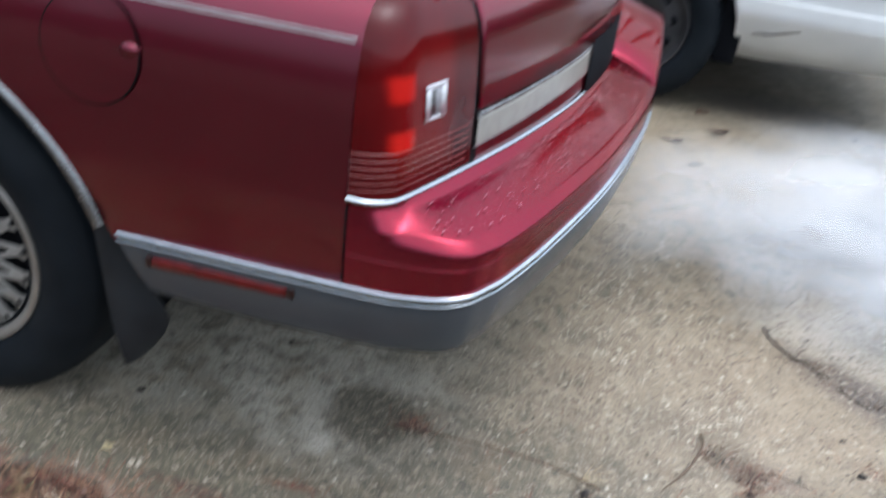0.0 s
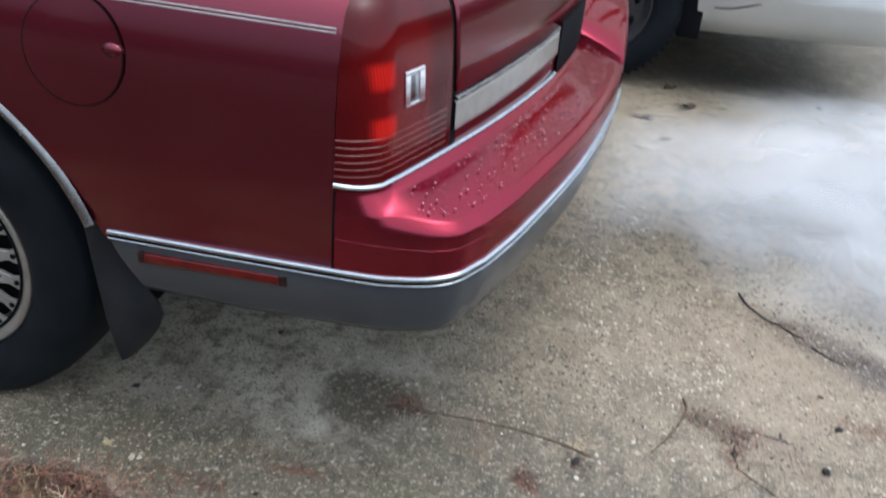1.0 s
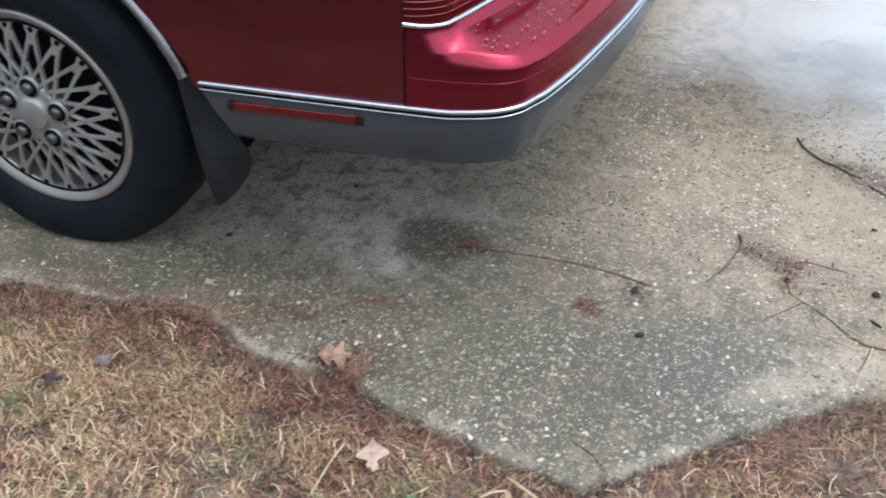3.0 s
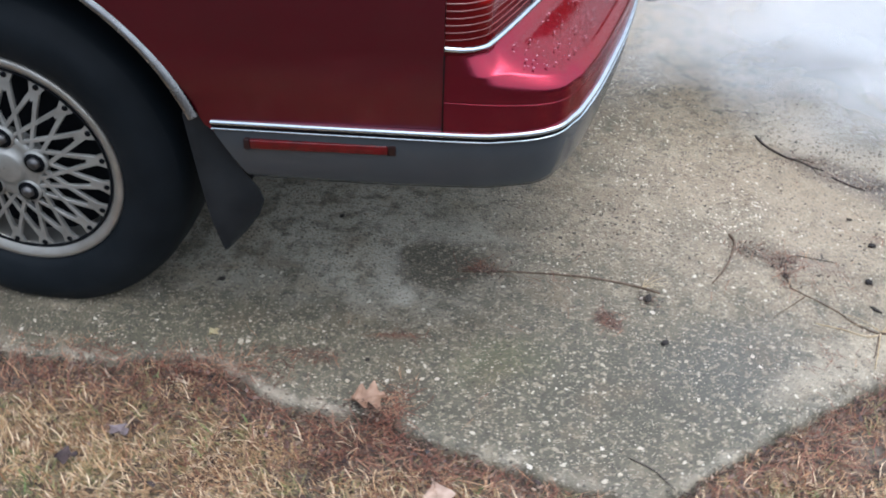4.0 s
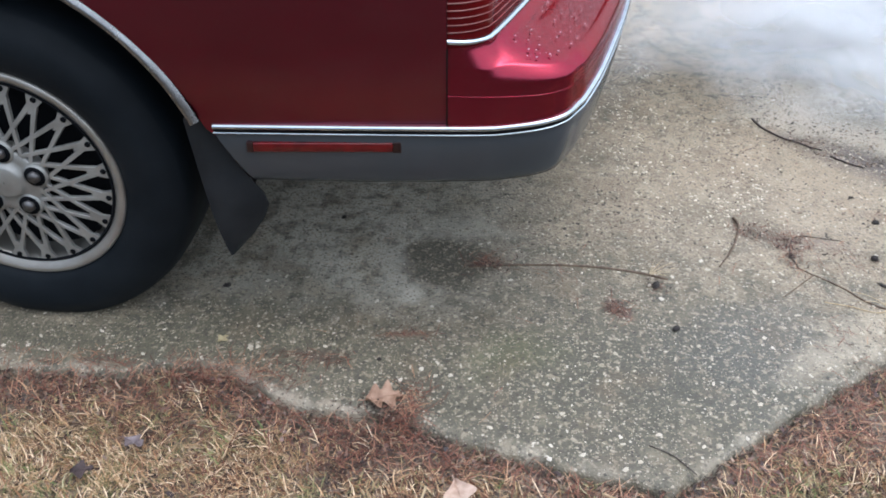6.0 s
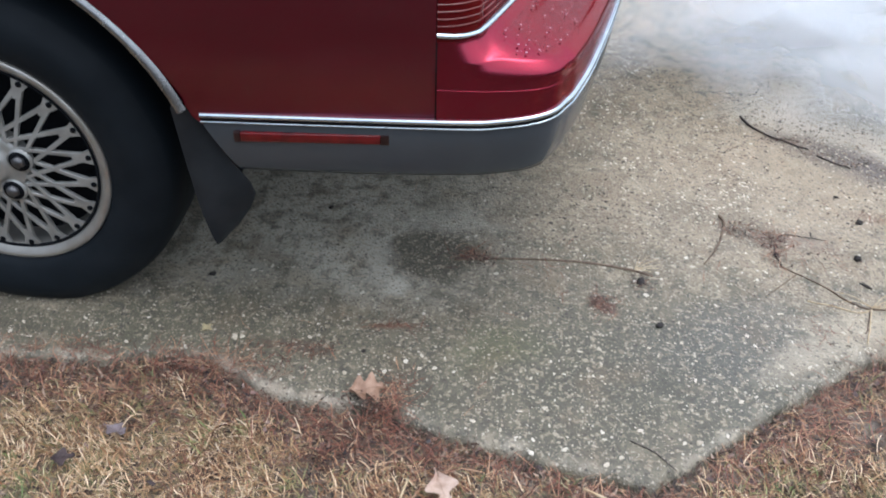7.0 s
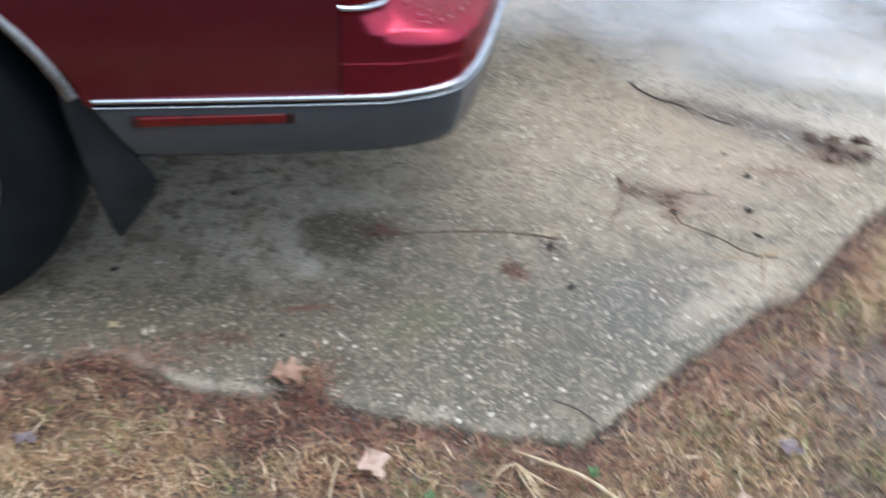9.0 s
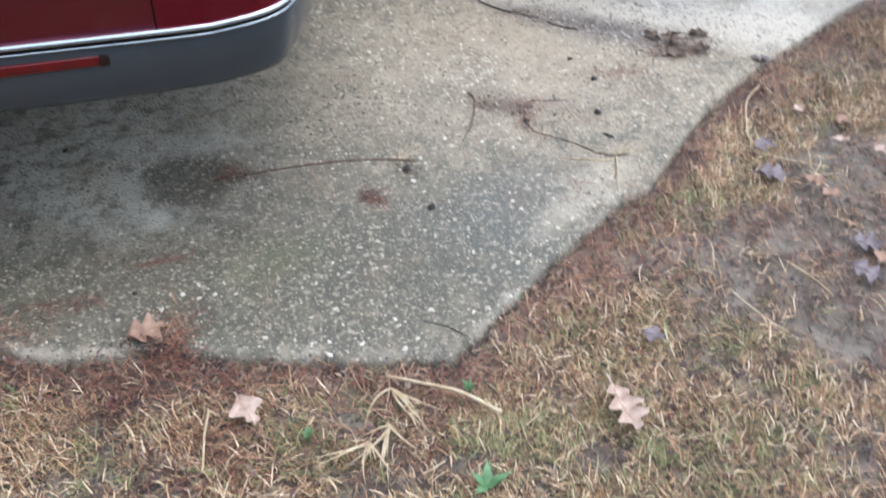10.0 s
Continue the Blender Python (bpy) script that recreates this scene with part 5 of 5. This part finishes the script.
keep &= rng.uniform(0, 1, n) < np.clip(0.20 + 0.5 * np.exp(-(d / 0.10) ** 2) + 0.16 * np.exp(-(((x - 0.35) / 0.35) ** 2 + ((y + 0.08) / 0.2) ** 2)) + 0.9 * patchy(x, y, 6, 17), 0.02, 1)
keep &= np.hypot(x - 0.055, y - 0.265) > 0.10
x, y = x[keep], y[keep]
make_pebbles("cream_pebbles", x, y, 0.0016 + 0.0062 * rng.uniform(0, 1, len(x)) ** 2.8, 7, PALE_PEBBLE, "cream and white pebbles worn proud of the concrete")

# ---- leaves ----
LEAF_TAN = mat("tan_dead_leaf", (0.37, 0.24, 0.165), 0.6, 0.0, (0.24, 0.14, 0.09), 60, bump=0.2, bump_scale=150)
LEAF_PALE = mat("pale_dead_leaf", (0.56, 0.43, 0.35), 0.55, 0.0, (0.42, 0.30, 0.23), 60, bump=0.2, bump_scale=150)
LEAF_LILAC = mat("grey_lilac_dead_leaf", (0.215, 0.178, 0.185), 0.7, 0.0, (0.15, 0.118, 0.12), 60, bump=0.2, bump_scale=150)
LEAF_DARK = mat("dark_wet_leaf", (0.07, 0.045, 0.03), 0.5, 0.0, (0.11, 0.07, 0.045), 60, bump=0.2, bump_scale=150)
LEAF_WET = mat("purple_black_wet_leaf", (0.036, 0.024, 0.024), 0.75, 0.0, (0.060, 0.040, 0.038), 60, bump=0.2, bump_scale=150)
LEAF_YELLOW = mat("yellowed_leaf", (0.44, 0.38, 0.22), 0.6, 0.0, (0.34, 0.28, 0.16), 60)


def make_leaf(px, py, size, turn, material, label, lobes=3.5, fat=0.42, lie=0.006):
    """A lobed dead leaf: blade with curled edges, mid vein and stalk."""
    thing = tagged(new("fallen_leaf"), label, "leaf", "fallen leaves")
    rows, cols = 26, 7
    verts = []
    for i in range(rows):
        t = i / (rows - 1)
        w = size * fat * (math.sin(math.pi * min(1, t * 0.97 + 0.02)) ** 0.7) * (0.66 + 0.34 * math.cos(2 * math.pi * (lobes * t + 0.45)))
        for j in range(cols):
            u = 2 * j / (cols - 1) - 1
            verts.append((size * t + abs(u) * w * 0.25, u * w, 0.10 * size * u * u + 0.05 * size * math.sin(5 * t + u * 2 + px * 40)))
    blade = part("blade", (verts, grid_faces(rows, cols)), material, thing)
    shell(blade, 0.0006)
    vein = [(size * t, 0, 0.05 * size * math.sin(5 * t + px * 40) + 0.001) for t in np.linspace(-0.22, 0.95, 12)]
    part("stalk", tube(vein, np.linspace(0.0011, 0.0004, 12) * size / 0.06, 5), material, thing)
    thing.matrix_basis = pose(px, py, lie, random.uniform(-9, 9), random.uniform(-9, 9), turn)
    return thing


for px, py, size, turn, m, label, lobes, fat, lie in (
        (-0.055, -0.150, 0.062, 20, LEAF_TAN, "tan dead oak leaf on the broken concrete edge", 2.5, 0.55, 0.008),
        (0.115, -0.315, 0.062, -70, LEAF_PALE, "pale pinkish dead leaf on dry grass", 1.5, 0.46, 0.012),
        (0.690, -0.410, 0.092, -85, LEAF_PALE, "pale lobed oak leaf on dry grass", 3.5, 0.34, 0.014),
        (0.785, -0.310, 0.040, -40, LEAF_LILAC, "small grey-lilac leaf on dry grass", 1.5, 0.5, 0.012),
        (1.215, 0.075, 0.065, -25, LEAF_LILAC, "grey-lilac dead leaf beside the concrete", 2.5, 0.5, 0.008),
        (1.300, 0.035, 0.045, -40, LEAF_TAN, "curled tan leaf on sparse grass", 2.5, 0.5, 0.010),
        (1.305, -0.030, 0.045, 10, LEAF_TAN, "tan dead leaf on sparse grass", 1.5, 0.5, 0.010),
        (1.250, 0.150, 0.050, 15, LEAF_LILAC, "purplish dead leaf on sparse grass", 2.5, 0.5, 0.010),
        (1.285, -0.165, 0.060, -20, LEAF_LILAC, "large purplish leaf on bare soil", 2.5, 0.55, 0.008),
        (1.245, -0.225, 0.060, -50, LEAF_LILAC, "purplish leaf lying on bare soil", 2.5, 0.5, 0.008),
        (1.30, -0.235, 0.05, 30, LEAF_TAN, "brown pink leaf on bare soil", 1.5, 0.5, 0.008),
        (1.520, 0.110, 0.035, -80, LEAF_PALE, "small pale curled leaf on grass", 1.5, 0.4, 0.014),
        (1.440, 0.150, 0.035, -30, LEAF_PALE, "pale curled leaf on grass", 1.5, 0.45, 0.012),
        (1.495, 0.205, 0.040, 40, LEAF_TAN, "tan leaf on grass", 2.5, 0.5, 0.010),
        (1.42, 0.28, 0.03, 10, LEAF_PALE, "small pale leaf on grass", 1.5, 0.5, 0.010),
        (-0.360, -0.020, 0.022, 60, LEAF_YELLOW, "small yellowed leaf on concrete", 1.5, 0.6, 0.003),
        (0.495, 2.21, 0.075, 20, LEAF_DARK, "dark wet leaf on concrete", 2.5, 0.5, 0.004),
        (0.66, 2.42, 0.07, -10, LEAF_DARK, "dark brown leaf on concrete", 2.5, 0.4, 0.004),
        (0.60, 2.62, 0.06, 35, LEAF_DARK, "dark leaf by the tyre", 1.5, 0.5, 0.004),
        (1.235, 0.575, 0.055, 15, LEAF_DARK, "crumpled dark leaf in a litter heap", 2.5, 0.5, 0.006),
        (1.27, 0.62, 0.06, 70, LEAF_DARK, "crumpled brown leaf in a litter heap", 2.5, 0.5, 0.010),
        (1.31, 0.60, 0.05, -30, LEAF_DARK, "crumpled dark leaf in a litter heap", 1.5, 0.5, 0.006),
        (1.34, 0.67, 0.06, 5, LEAF_DARK, "dark wet leaf beside a litter heap", 2.5, 0.45, 0.005),
        (1.25, 0.66, 0.045, 120, LEAF_DARK, "crumpled dark leaf in a litter heap", 1.5, 0.5, 0.006),
        (1.445, 0.525, 0.05, -10, LEAF_LILAC, "grey wet leaf at the concrete edge", 2.5, 0.5, 0.005),
        (-0.50, -0.350, 0.036, 15, LEAF_WET, "dark purple leaf on dry grass", 1.5, 0.5, 0.010),
        (-0.44, -0.275, 0.038, -20, LEAF_LILAC, "grey-lilac leaf on dry grass", 1.5, 0.5, 0.010)):
    make_leaf(px, py, size, turn, m, label, lobes, fat, lie)

# ---- twigs ----
BARK = mat("grey_brown_twig_bark", (0.10, 0.07, 0.05), 0.8, 0.0, (0.18, 0.13, 0.09), 80, bump=0.3, bump_scale=200)
BARK_DARK = mat("dark_wet_twig_bark", (0.035, 0.028, 0.025), 0.6, 0.0, (0.07, 0.055, 0.045), 80, bump=0.3, bump_scale=200)
STALK = mat("pale_straw_stalk", (0.54, 0.45, 0.30), 0.6, 0.0, (0.40, 0.29, 0.16), 60)


def make_twig(points, r0, r1, material, label, side=(), z=None):
    thing = tagged(new("twig"), label, "twig", "twigs on the ground")
    p = spline([(x, y, (z if z is not None else r0)) for x, y in points], 0.012)
    wob = np.array([[0.0016 * noise.noise((a * 40, b * 40, i)) for i in (0, 4)] + [0.0] for a, b, _ in p])
    part("stem", tube(p + wob, np.linspace(r0, r1, len(p))), material, thing)
    for q, rs in side:
        s = spline([(x, y, zz) for x, y, zz in q], 0.01)
        part("side_shoot", tube(s, np.linspace(rs, rs * 0.6, len(s)), 5), material if rs > 0.0009 else STALK, thing)
    return thing


make_twig([(0.098, 0.256), (0.2, 0.272), (0.333, 0.28), (0.416, 0.274), (0.475, 0.262), (0.514, 0.249)], 0.0016, 0.0028, BARK, "long thin brown twig with a needle tuft on concrete",
          [([(0.478, 0.262, 0.003), (0.478 + 0.5 * ln * math.cos(w), 0.262 + 0.5 * ln * math.sin(w), 0.009), (0.478 + ln * math.cos(w), 0.262 + ln * math.sin(w), 0.010)], 0.00085)
           for w, ln in ((1.25, 0.045), (0.95, 0.055), (0.62, 0.062), (0.30, 0.056), (0.05, 0.048), (-0.35, 0.035))])
make_twig([(0.905, 0.085), (0.925, 0.14), (0.945, 0.195)], 0.0012, 0.0014, STALK, "fan of pale pine needles at the concrete edge",
          [([(0.945, 0.195, 0.003), (0.945 + 0.5 * ln * math.cos(w), 0.195 + 0.5 * ln * math.sin(w), 0.012), (0.945 + ln * math.cos(w), 0.195 + ln * math.sin(w), 0.006)], 0.00088)
           for w, ln in ((0.75, 0.07), (0.4, 0.085), (0.12, 0.09), (-0.2, 0.08), (-0.5, 0.06), (2.6, 0.08), (3.0, 0.06))])
make_twig([(0.691, 0.492), (0.697, 0.468), (0.690, 0.43), (0.665, 0.364), (0.628, 0.300)], 0.0034, 0.0012, BARK, "bent twig with a dark knob on concrete")
make_twig([(0.916, 0.422), (0.865, 0.430), (0.822, 0.434), (0.800, 0.405), (0.789, 0.36), (0.794, 0.318)], 0.0009, 0.0017, BARK_DARK, "dark curved twig on a reddish stain")
make_twig([(0.79, 0.318), (0.821, 0.292), (0.865, 0.257), (0.903, 0.211), (0.937, 0.192), (0.971, 0.193)], 0.0012, 0.0020, BARK, "brown twig near the concrete edge", [([(0.821, 0.292, 0.002), (0.78, 0.25, 0.002), (0.739, 0.21, 0.002)], 0.0012)])
make_twig([(0.82, 0.203), (0.865, 0.194), (0.915, 0.178), (0.948, 0.193)], 0.0011, 0.0014, STALK, "pale straw stalk on concrete")
make_twig([(0.945, 0.20), (0.925, 0.15), (0.91, 0.115)], 0.0013, 0.0009, BARK, "short thin twig at the concrete edge")
make_twig([(0.831, 0.992), (0.846, 0.946), (0.869, 0.911), (0.898, 0.882), (0.926, 0.866), (0.952, 0.842), (0.976, 0.831)], 0.0030, 0.0017, BARK_DARK, "dark stick on stained concrete",
          [([(0.898, 0.882, 0.002), (0.935, 0.880, 0.002), (0.962, 0.868, 0.002)], 0.0012), ([(0.946, 0.847, 0.002), (0.958, 0.815, 0.002)], 0.0011)])
make_twig([(0.99, 0.80), (1.03, 0.765), (1.06, 0.75)], 0.0022, 0.0018, BARK_DARK, "short dark stick on stained concrete")
make_twig([(0.43, -0.205), (0.47, -0.225), (0.50, -0.26)], 0.0012, 0.0009, BARK_DARK, "thin dark twig near the slab corner")
make_twig([(1.40, 0.40), (1.335, 0.34), (1.285, 0.25), (1.262, 0.20)], 0.0018, 0.0022, STALK, "pale bent stalk beside the concrete", z=0.004)
make_twig([(1.245, 0.145), (1.31, 0.10), (1.38, 0.06)], 0.0014, 0.001, STALK, "pale stalk among dead leaves", z=0.006)
make_twig([(1.14, -0.185), (1.165, -0.24), (1.175, -0.285)], 0.0016, 0.0012, STALK, "thin pale stick on bare soil", z=-0.004)
make_twig([(0.345, -0.318), (0.40, -0.345), (0.455, -0.375), (0.505, -0.425)], 0.0022, 0.0040, STALK, "thick straw stalk in the grass", z=0.012)
make_twig([(0.07, -0.33), (0.062, -0.38), (0.058, -0.44)], 0.0022, 0.0016, STALK, "upright straw stalk in the grass", z=0.012)
make_twig([(0.985, -0.24), (1.005, -0.30), (1.035, -0.36)], 0.0014, 0.0012, STALK, "straw stalk in the grass", z=0.008)
for bx, by, a0 in ((0.335, -0.405, -118), (0.350, -0.335, -108), (0.300, -0.430, -122)):
    thing = tagged(new("straw_tuft"), "bleached tuft of broad dry grass", "grass tuft", "straw tufts")
    for k in range(7):
        a = radians(a0 + random.uniform(-48, 48))
        ln = random.uniform(0.035, 0.11)
        bow = random.uniform(-0.5, 0.5)
        q = [(bx + ln * t * math.cos(a + bow * t), by + ln * t * math.sin(a + bow * t), 0.05 * t * (1 - 0.75 * t)) for t in np.linspace(0, 1, 7)]
        vs = []
        for i, c in enumerate(q):
            w = 0.0019 * (1 - (i / 6) ** 2 * 0.9)
            vs += [(c[0] - w * math.sin(a), c[1] + w * math.cos(a), c[2]), (c[0] + w * math.sin(a), c[1] - w * math.cos(a), c[2])]
        shell(part("blade", (vs, grid_faces(7, 2)), STALK, thing), 0.0005)

# ---- green weeds ----
WEED = mat("green_weed", (0.15, 0.27, 0.13), 0.45, 0.0, (0.10, 0.20, 0.08), 60)
for wx, wy, ws in ((0.452, -0.535, 1.3), (0.21, -0.40, 0.6), (0.47, -0.36, 0.6)):
    thing = tagged(new("weed"), "small fresh green weed in the dry grass", "weed", "green weeds")
    for k in range(7):
        a, ln = random.uniform(0, 6.28), ws * random.uniform(0.015, 0.030)
        vs = []
        for i in range(6):
            t = i / 5
            w = 0.0050 * ws * math.sin(math.pi * min(0.98, t + 0.12))
            c = (wx + ln * t * math.cos(a), wy + ln * t * math.sin(a), -0.008 + 0.02 * math.sin(1.6 * t))
            vs += [(c[0] - w * math.sin(a), c[1] + w * math.cos(a), c[2]), (c[0] + w * math.sin(a), c[1] - w * math.cos(a), c[2])]
        shell(part("blade", (vs, grid_faces(6, 2)), WEED, thing), 0.0005)

# ---- cones, clods, chips ----
CLOD = mat("dark_clod", (0.018, 0.016, 0.015), 0.8, 0.0, (0.04, 0.033, 0.028), 200, bump=0.6, bump_scale=300)


def make_clod(px, py, rx, ry, turn, label):
    bm = bmesh.new()
    bmesh.ops.create_icosphere(bm, subdivisions=3, radius=1)
    for v in bm.verts:
        k = 1 + 0.35 * noise.noise(v.co * 1.7 + Vector((px * 50, py * 50, 0)))
        v.co = Vector((v.co.x * rx * k, v.co.y * ry * k, v.co.z * min(rx, ry) * 0.7 * k))
    ob = part("soil_clod", bm, CLOD, None)
    tagged(ob, label, "clod", "dark clods")
    ob.matrix_basis = pose(px, py, min(rx, ry) * 0.35, 0, 0, turn)


for px, py, rx, ry, turn in ((1.010, 0.502, 0.009, 0.007, 20), (0.965, 0.360, 0.009, 0.008, 60), (0.955, 0.266, 0.013, 0.004, -40), (0.512, 0.095, 0.010, 0.006, 50), (0.488, 0.226, 0.007, 0.013, -10),
                             (-0.394, 0.15, 0.008, 0.005, 10), (0.985, 0.607, 0.006, 0.004, 0), (-0.048, -0.04, 0.004, 0.004, 0), (1.244, 2.68, 0.014, 0.01, 0), (0.62, 2.02, 0.03, 0.008, 30), (-0.20, 0.42, 0.007, 0.004, 60)):
    make_clod(px, py, rx, ry, turn, "small dark clod lying on the concrete")

# ---- rain drops on the bumper shelf ----
def make_drops():
    shelf = np.array(upper_bumper()[0]).reshape(len(ub), -1, 3)
    cols = [i for i in range(len(ub) - 1) if ub[i, 0] > 0.2 and ub[i, 1] < 0.97]
    v, f = [], []
    for _ in range(620):
        i, row = cols[int(len(cols) * random.random() ** 0.85)], random.uniform(12.2, 17.0)
        k0, a1, b1 = int(row), random.random(), row - int(row)
        lo = shelf[i, k0] * (1 - a1) + shelf[i + 1, k0] * a1
        hi = shelf[i, k0 + 1] * (1 - a1) + shelf[i + 1, k0 + 1] * a1
        x, y, z = lo * (1 - b1) + hi * b1 + (0, 0, 0.0038)
        r = 0.0006 + 0.0016 * random.random() ** 3
        b = len(v)
        for k in range(6):
            a = math.pi * k / 3
            v.append((x + r * math.cos(a), y + r * math.sin(a), z))
        for k in range(6):
            a = math.pi * k / 3
            v.append((x + 0.6 * r * math.cos(a), y + 0.6 * r * math.sin(a), z + r * 0.55))
        v.append((x, y, z + r * 0.75))
        for k in range(6):
            j = (k + 1) % 6
            f += [(b + k, b + j, b + 6 + j, b + 6 + k), (b + 6 + k, b + 6 + j, b + 12)]
    ob = part("rain_drops", (v, f), DROPS, None)
    tagged(ob, "rain drops standing on the maroon bumper shelf", "rain drops", kind="stuff")


make_drops()


# ---- exhaust vapour ----
def vapour_mat():
    m = bpy.data.materials.new("exhaust_vapour")
    m.use_nodes = True
    n, l = m.node_tree.nodes, m.node_tree.links
    n.remove(n["Principled BSDF"])
    co = n.new("ShaderNodeTexCoord")
    sep = n.new("ShaderNodeSeparateXYZ")
    l.new(co.outputs["Object"], sep.inputs[0])

    def calc(op, a, b=None, c=None):
        x = n.new("ShaderNodeMath")
        x.operation = op
        for i, v in enumerate((a, b, c)):
            if v is None:
                continue
            if isinstance(v, (int, float)):
                x.inputs[i].default_value = v
            else:
                l.new(v, x.inputs[i])
        return x.outputs[0]

    def smooth(v, lo, hi):
        r = n.new("ShaderNodeMapRange")
        r.interpolation_type = "SMOOTHSTEP"
        r.inputs["From Min"].default_value, r.inputs["From Max"].default_value = lo, hi
        l.new(v, r.inputs["Value"])
        return r.outputs["Result"]

    x, y = sep.outputs["X"], sep.outputs["Y"]
    away = calc("SUBTRACT", x, 0.40)
    mid = calc("MULTIPLY_ADD", away, 0.24, 1.18)
    wide = calc("MULTIPLY_ADD", away, 0.58, 0.38)
    off = calc("DIVIDE", calc("ABSOLUTE", calc("SUBTRACT", y, mid)), wide)
    t = n.new("ShaderNodeTexNoise")
    t.inputs["Scale"].default_value, t.inputs["Detail"].default_value, t.inputs["Distortion"].default_value = 1.7, 2.5, 0.5
    l.new(co.outputs["Object"], t.inputs["Vector"])
    t2 = n.new("ShaderNodeTexNoise")
    t2.inputs["Scale"].default_value, t2.inputs["Detail"].default_value, t2.inputs["Distortion"].default_value = 5.0, 3, 0.3
    l.new(co.outputs["Object"], t2.inputs["Vector"])
    puff = calc("ADD", calc("MULTIPLY", t.outputs["Fac"], 0.7), calc("MULTIPLY", t2.outputs["Fac"], 0.3))
    body = smooth(calc("SUBTRACT", puff, calc("MULTIPLY", off, 0.24)), 0.22, 0.56)
    fac = calc("MULTIPLY", body, calc("MULTIPLY", smooth(off, 1.15, 0.45), calc("MULTIPLY", smooth(x, 0.30, 0.55), smooth(x, 3.8, 2.4))))
    fac = calc("MULTIPLY", fac, calc("MULTIPLY", smooth(y, 0.45, 0.75), smooth(calc("SUBTRACT", y, calc("MULTIPLY", calc("MAXIMUM", calc("SUBTRACT", x, 0.65), 0.0), 0.8)), 1.78, 1.22)))
    fac = calc("MULTIPLY", fac, calc("MULTIPLY_ADD", smooth(x, 0.45, 1.2), 0.17, 0.25))
    tr, df, mx = n.new("ShaderNodeBsdfTransparent"), n.new("ShaderNodeBsdfDiffuse"), n.new("ShaderNodeMixShader")
    df.inputs["Color"].default_value = (0.70, 0.735, 0.765, 1)
    l.new(fac, mx.inputs["Fac"])
    l.new(tr.outputs[0], mx.inputs[1])
    l.new(df.outputs[0], mx.inputs[2])
    l.new(mx.outputs[0], n["Material Output"].inputs["Surface"])
    return m


VAPOUR = vapour_mat()
for k in range(3):
    gx, gy = np.meshgrid(np.linspace(0.30, 3.8, 35), np.linspace(0.45, 2.5, 22))
    vv = [(a, c, 0.07 + 0.11 * k + 0.04 * noise.noise((a * 2, c * 2, k * 3.0)) + 0.02 * (a - 0.3)) for a, c in zip(gx.ravel(), gy.ravel())]
    tagged(new("exhaust_vapour", mesh_of("exhaust_vapour", vv, grid_faces(22, 35), VAPOUR)), "drifting whitish exhaust vapour low over the concrete", "vapour", kind="stuff")
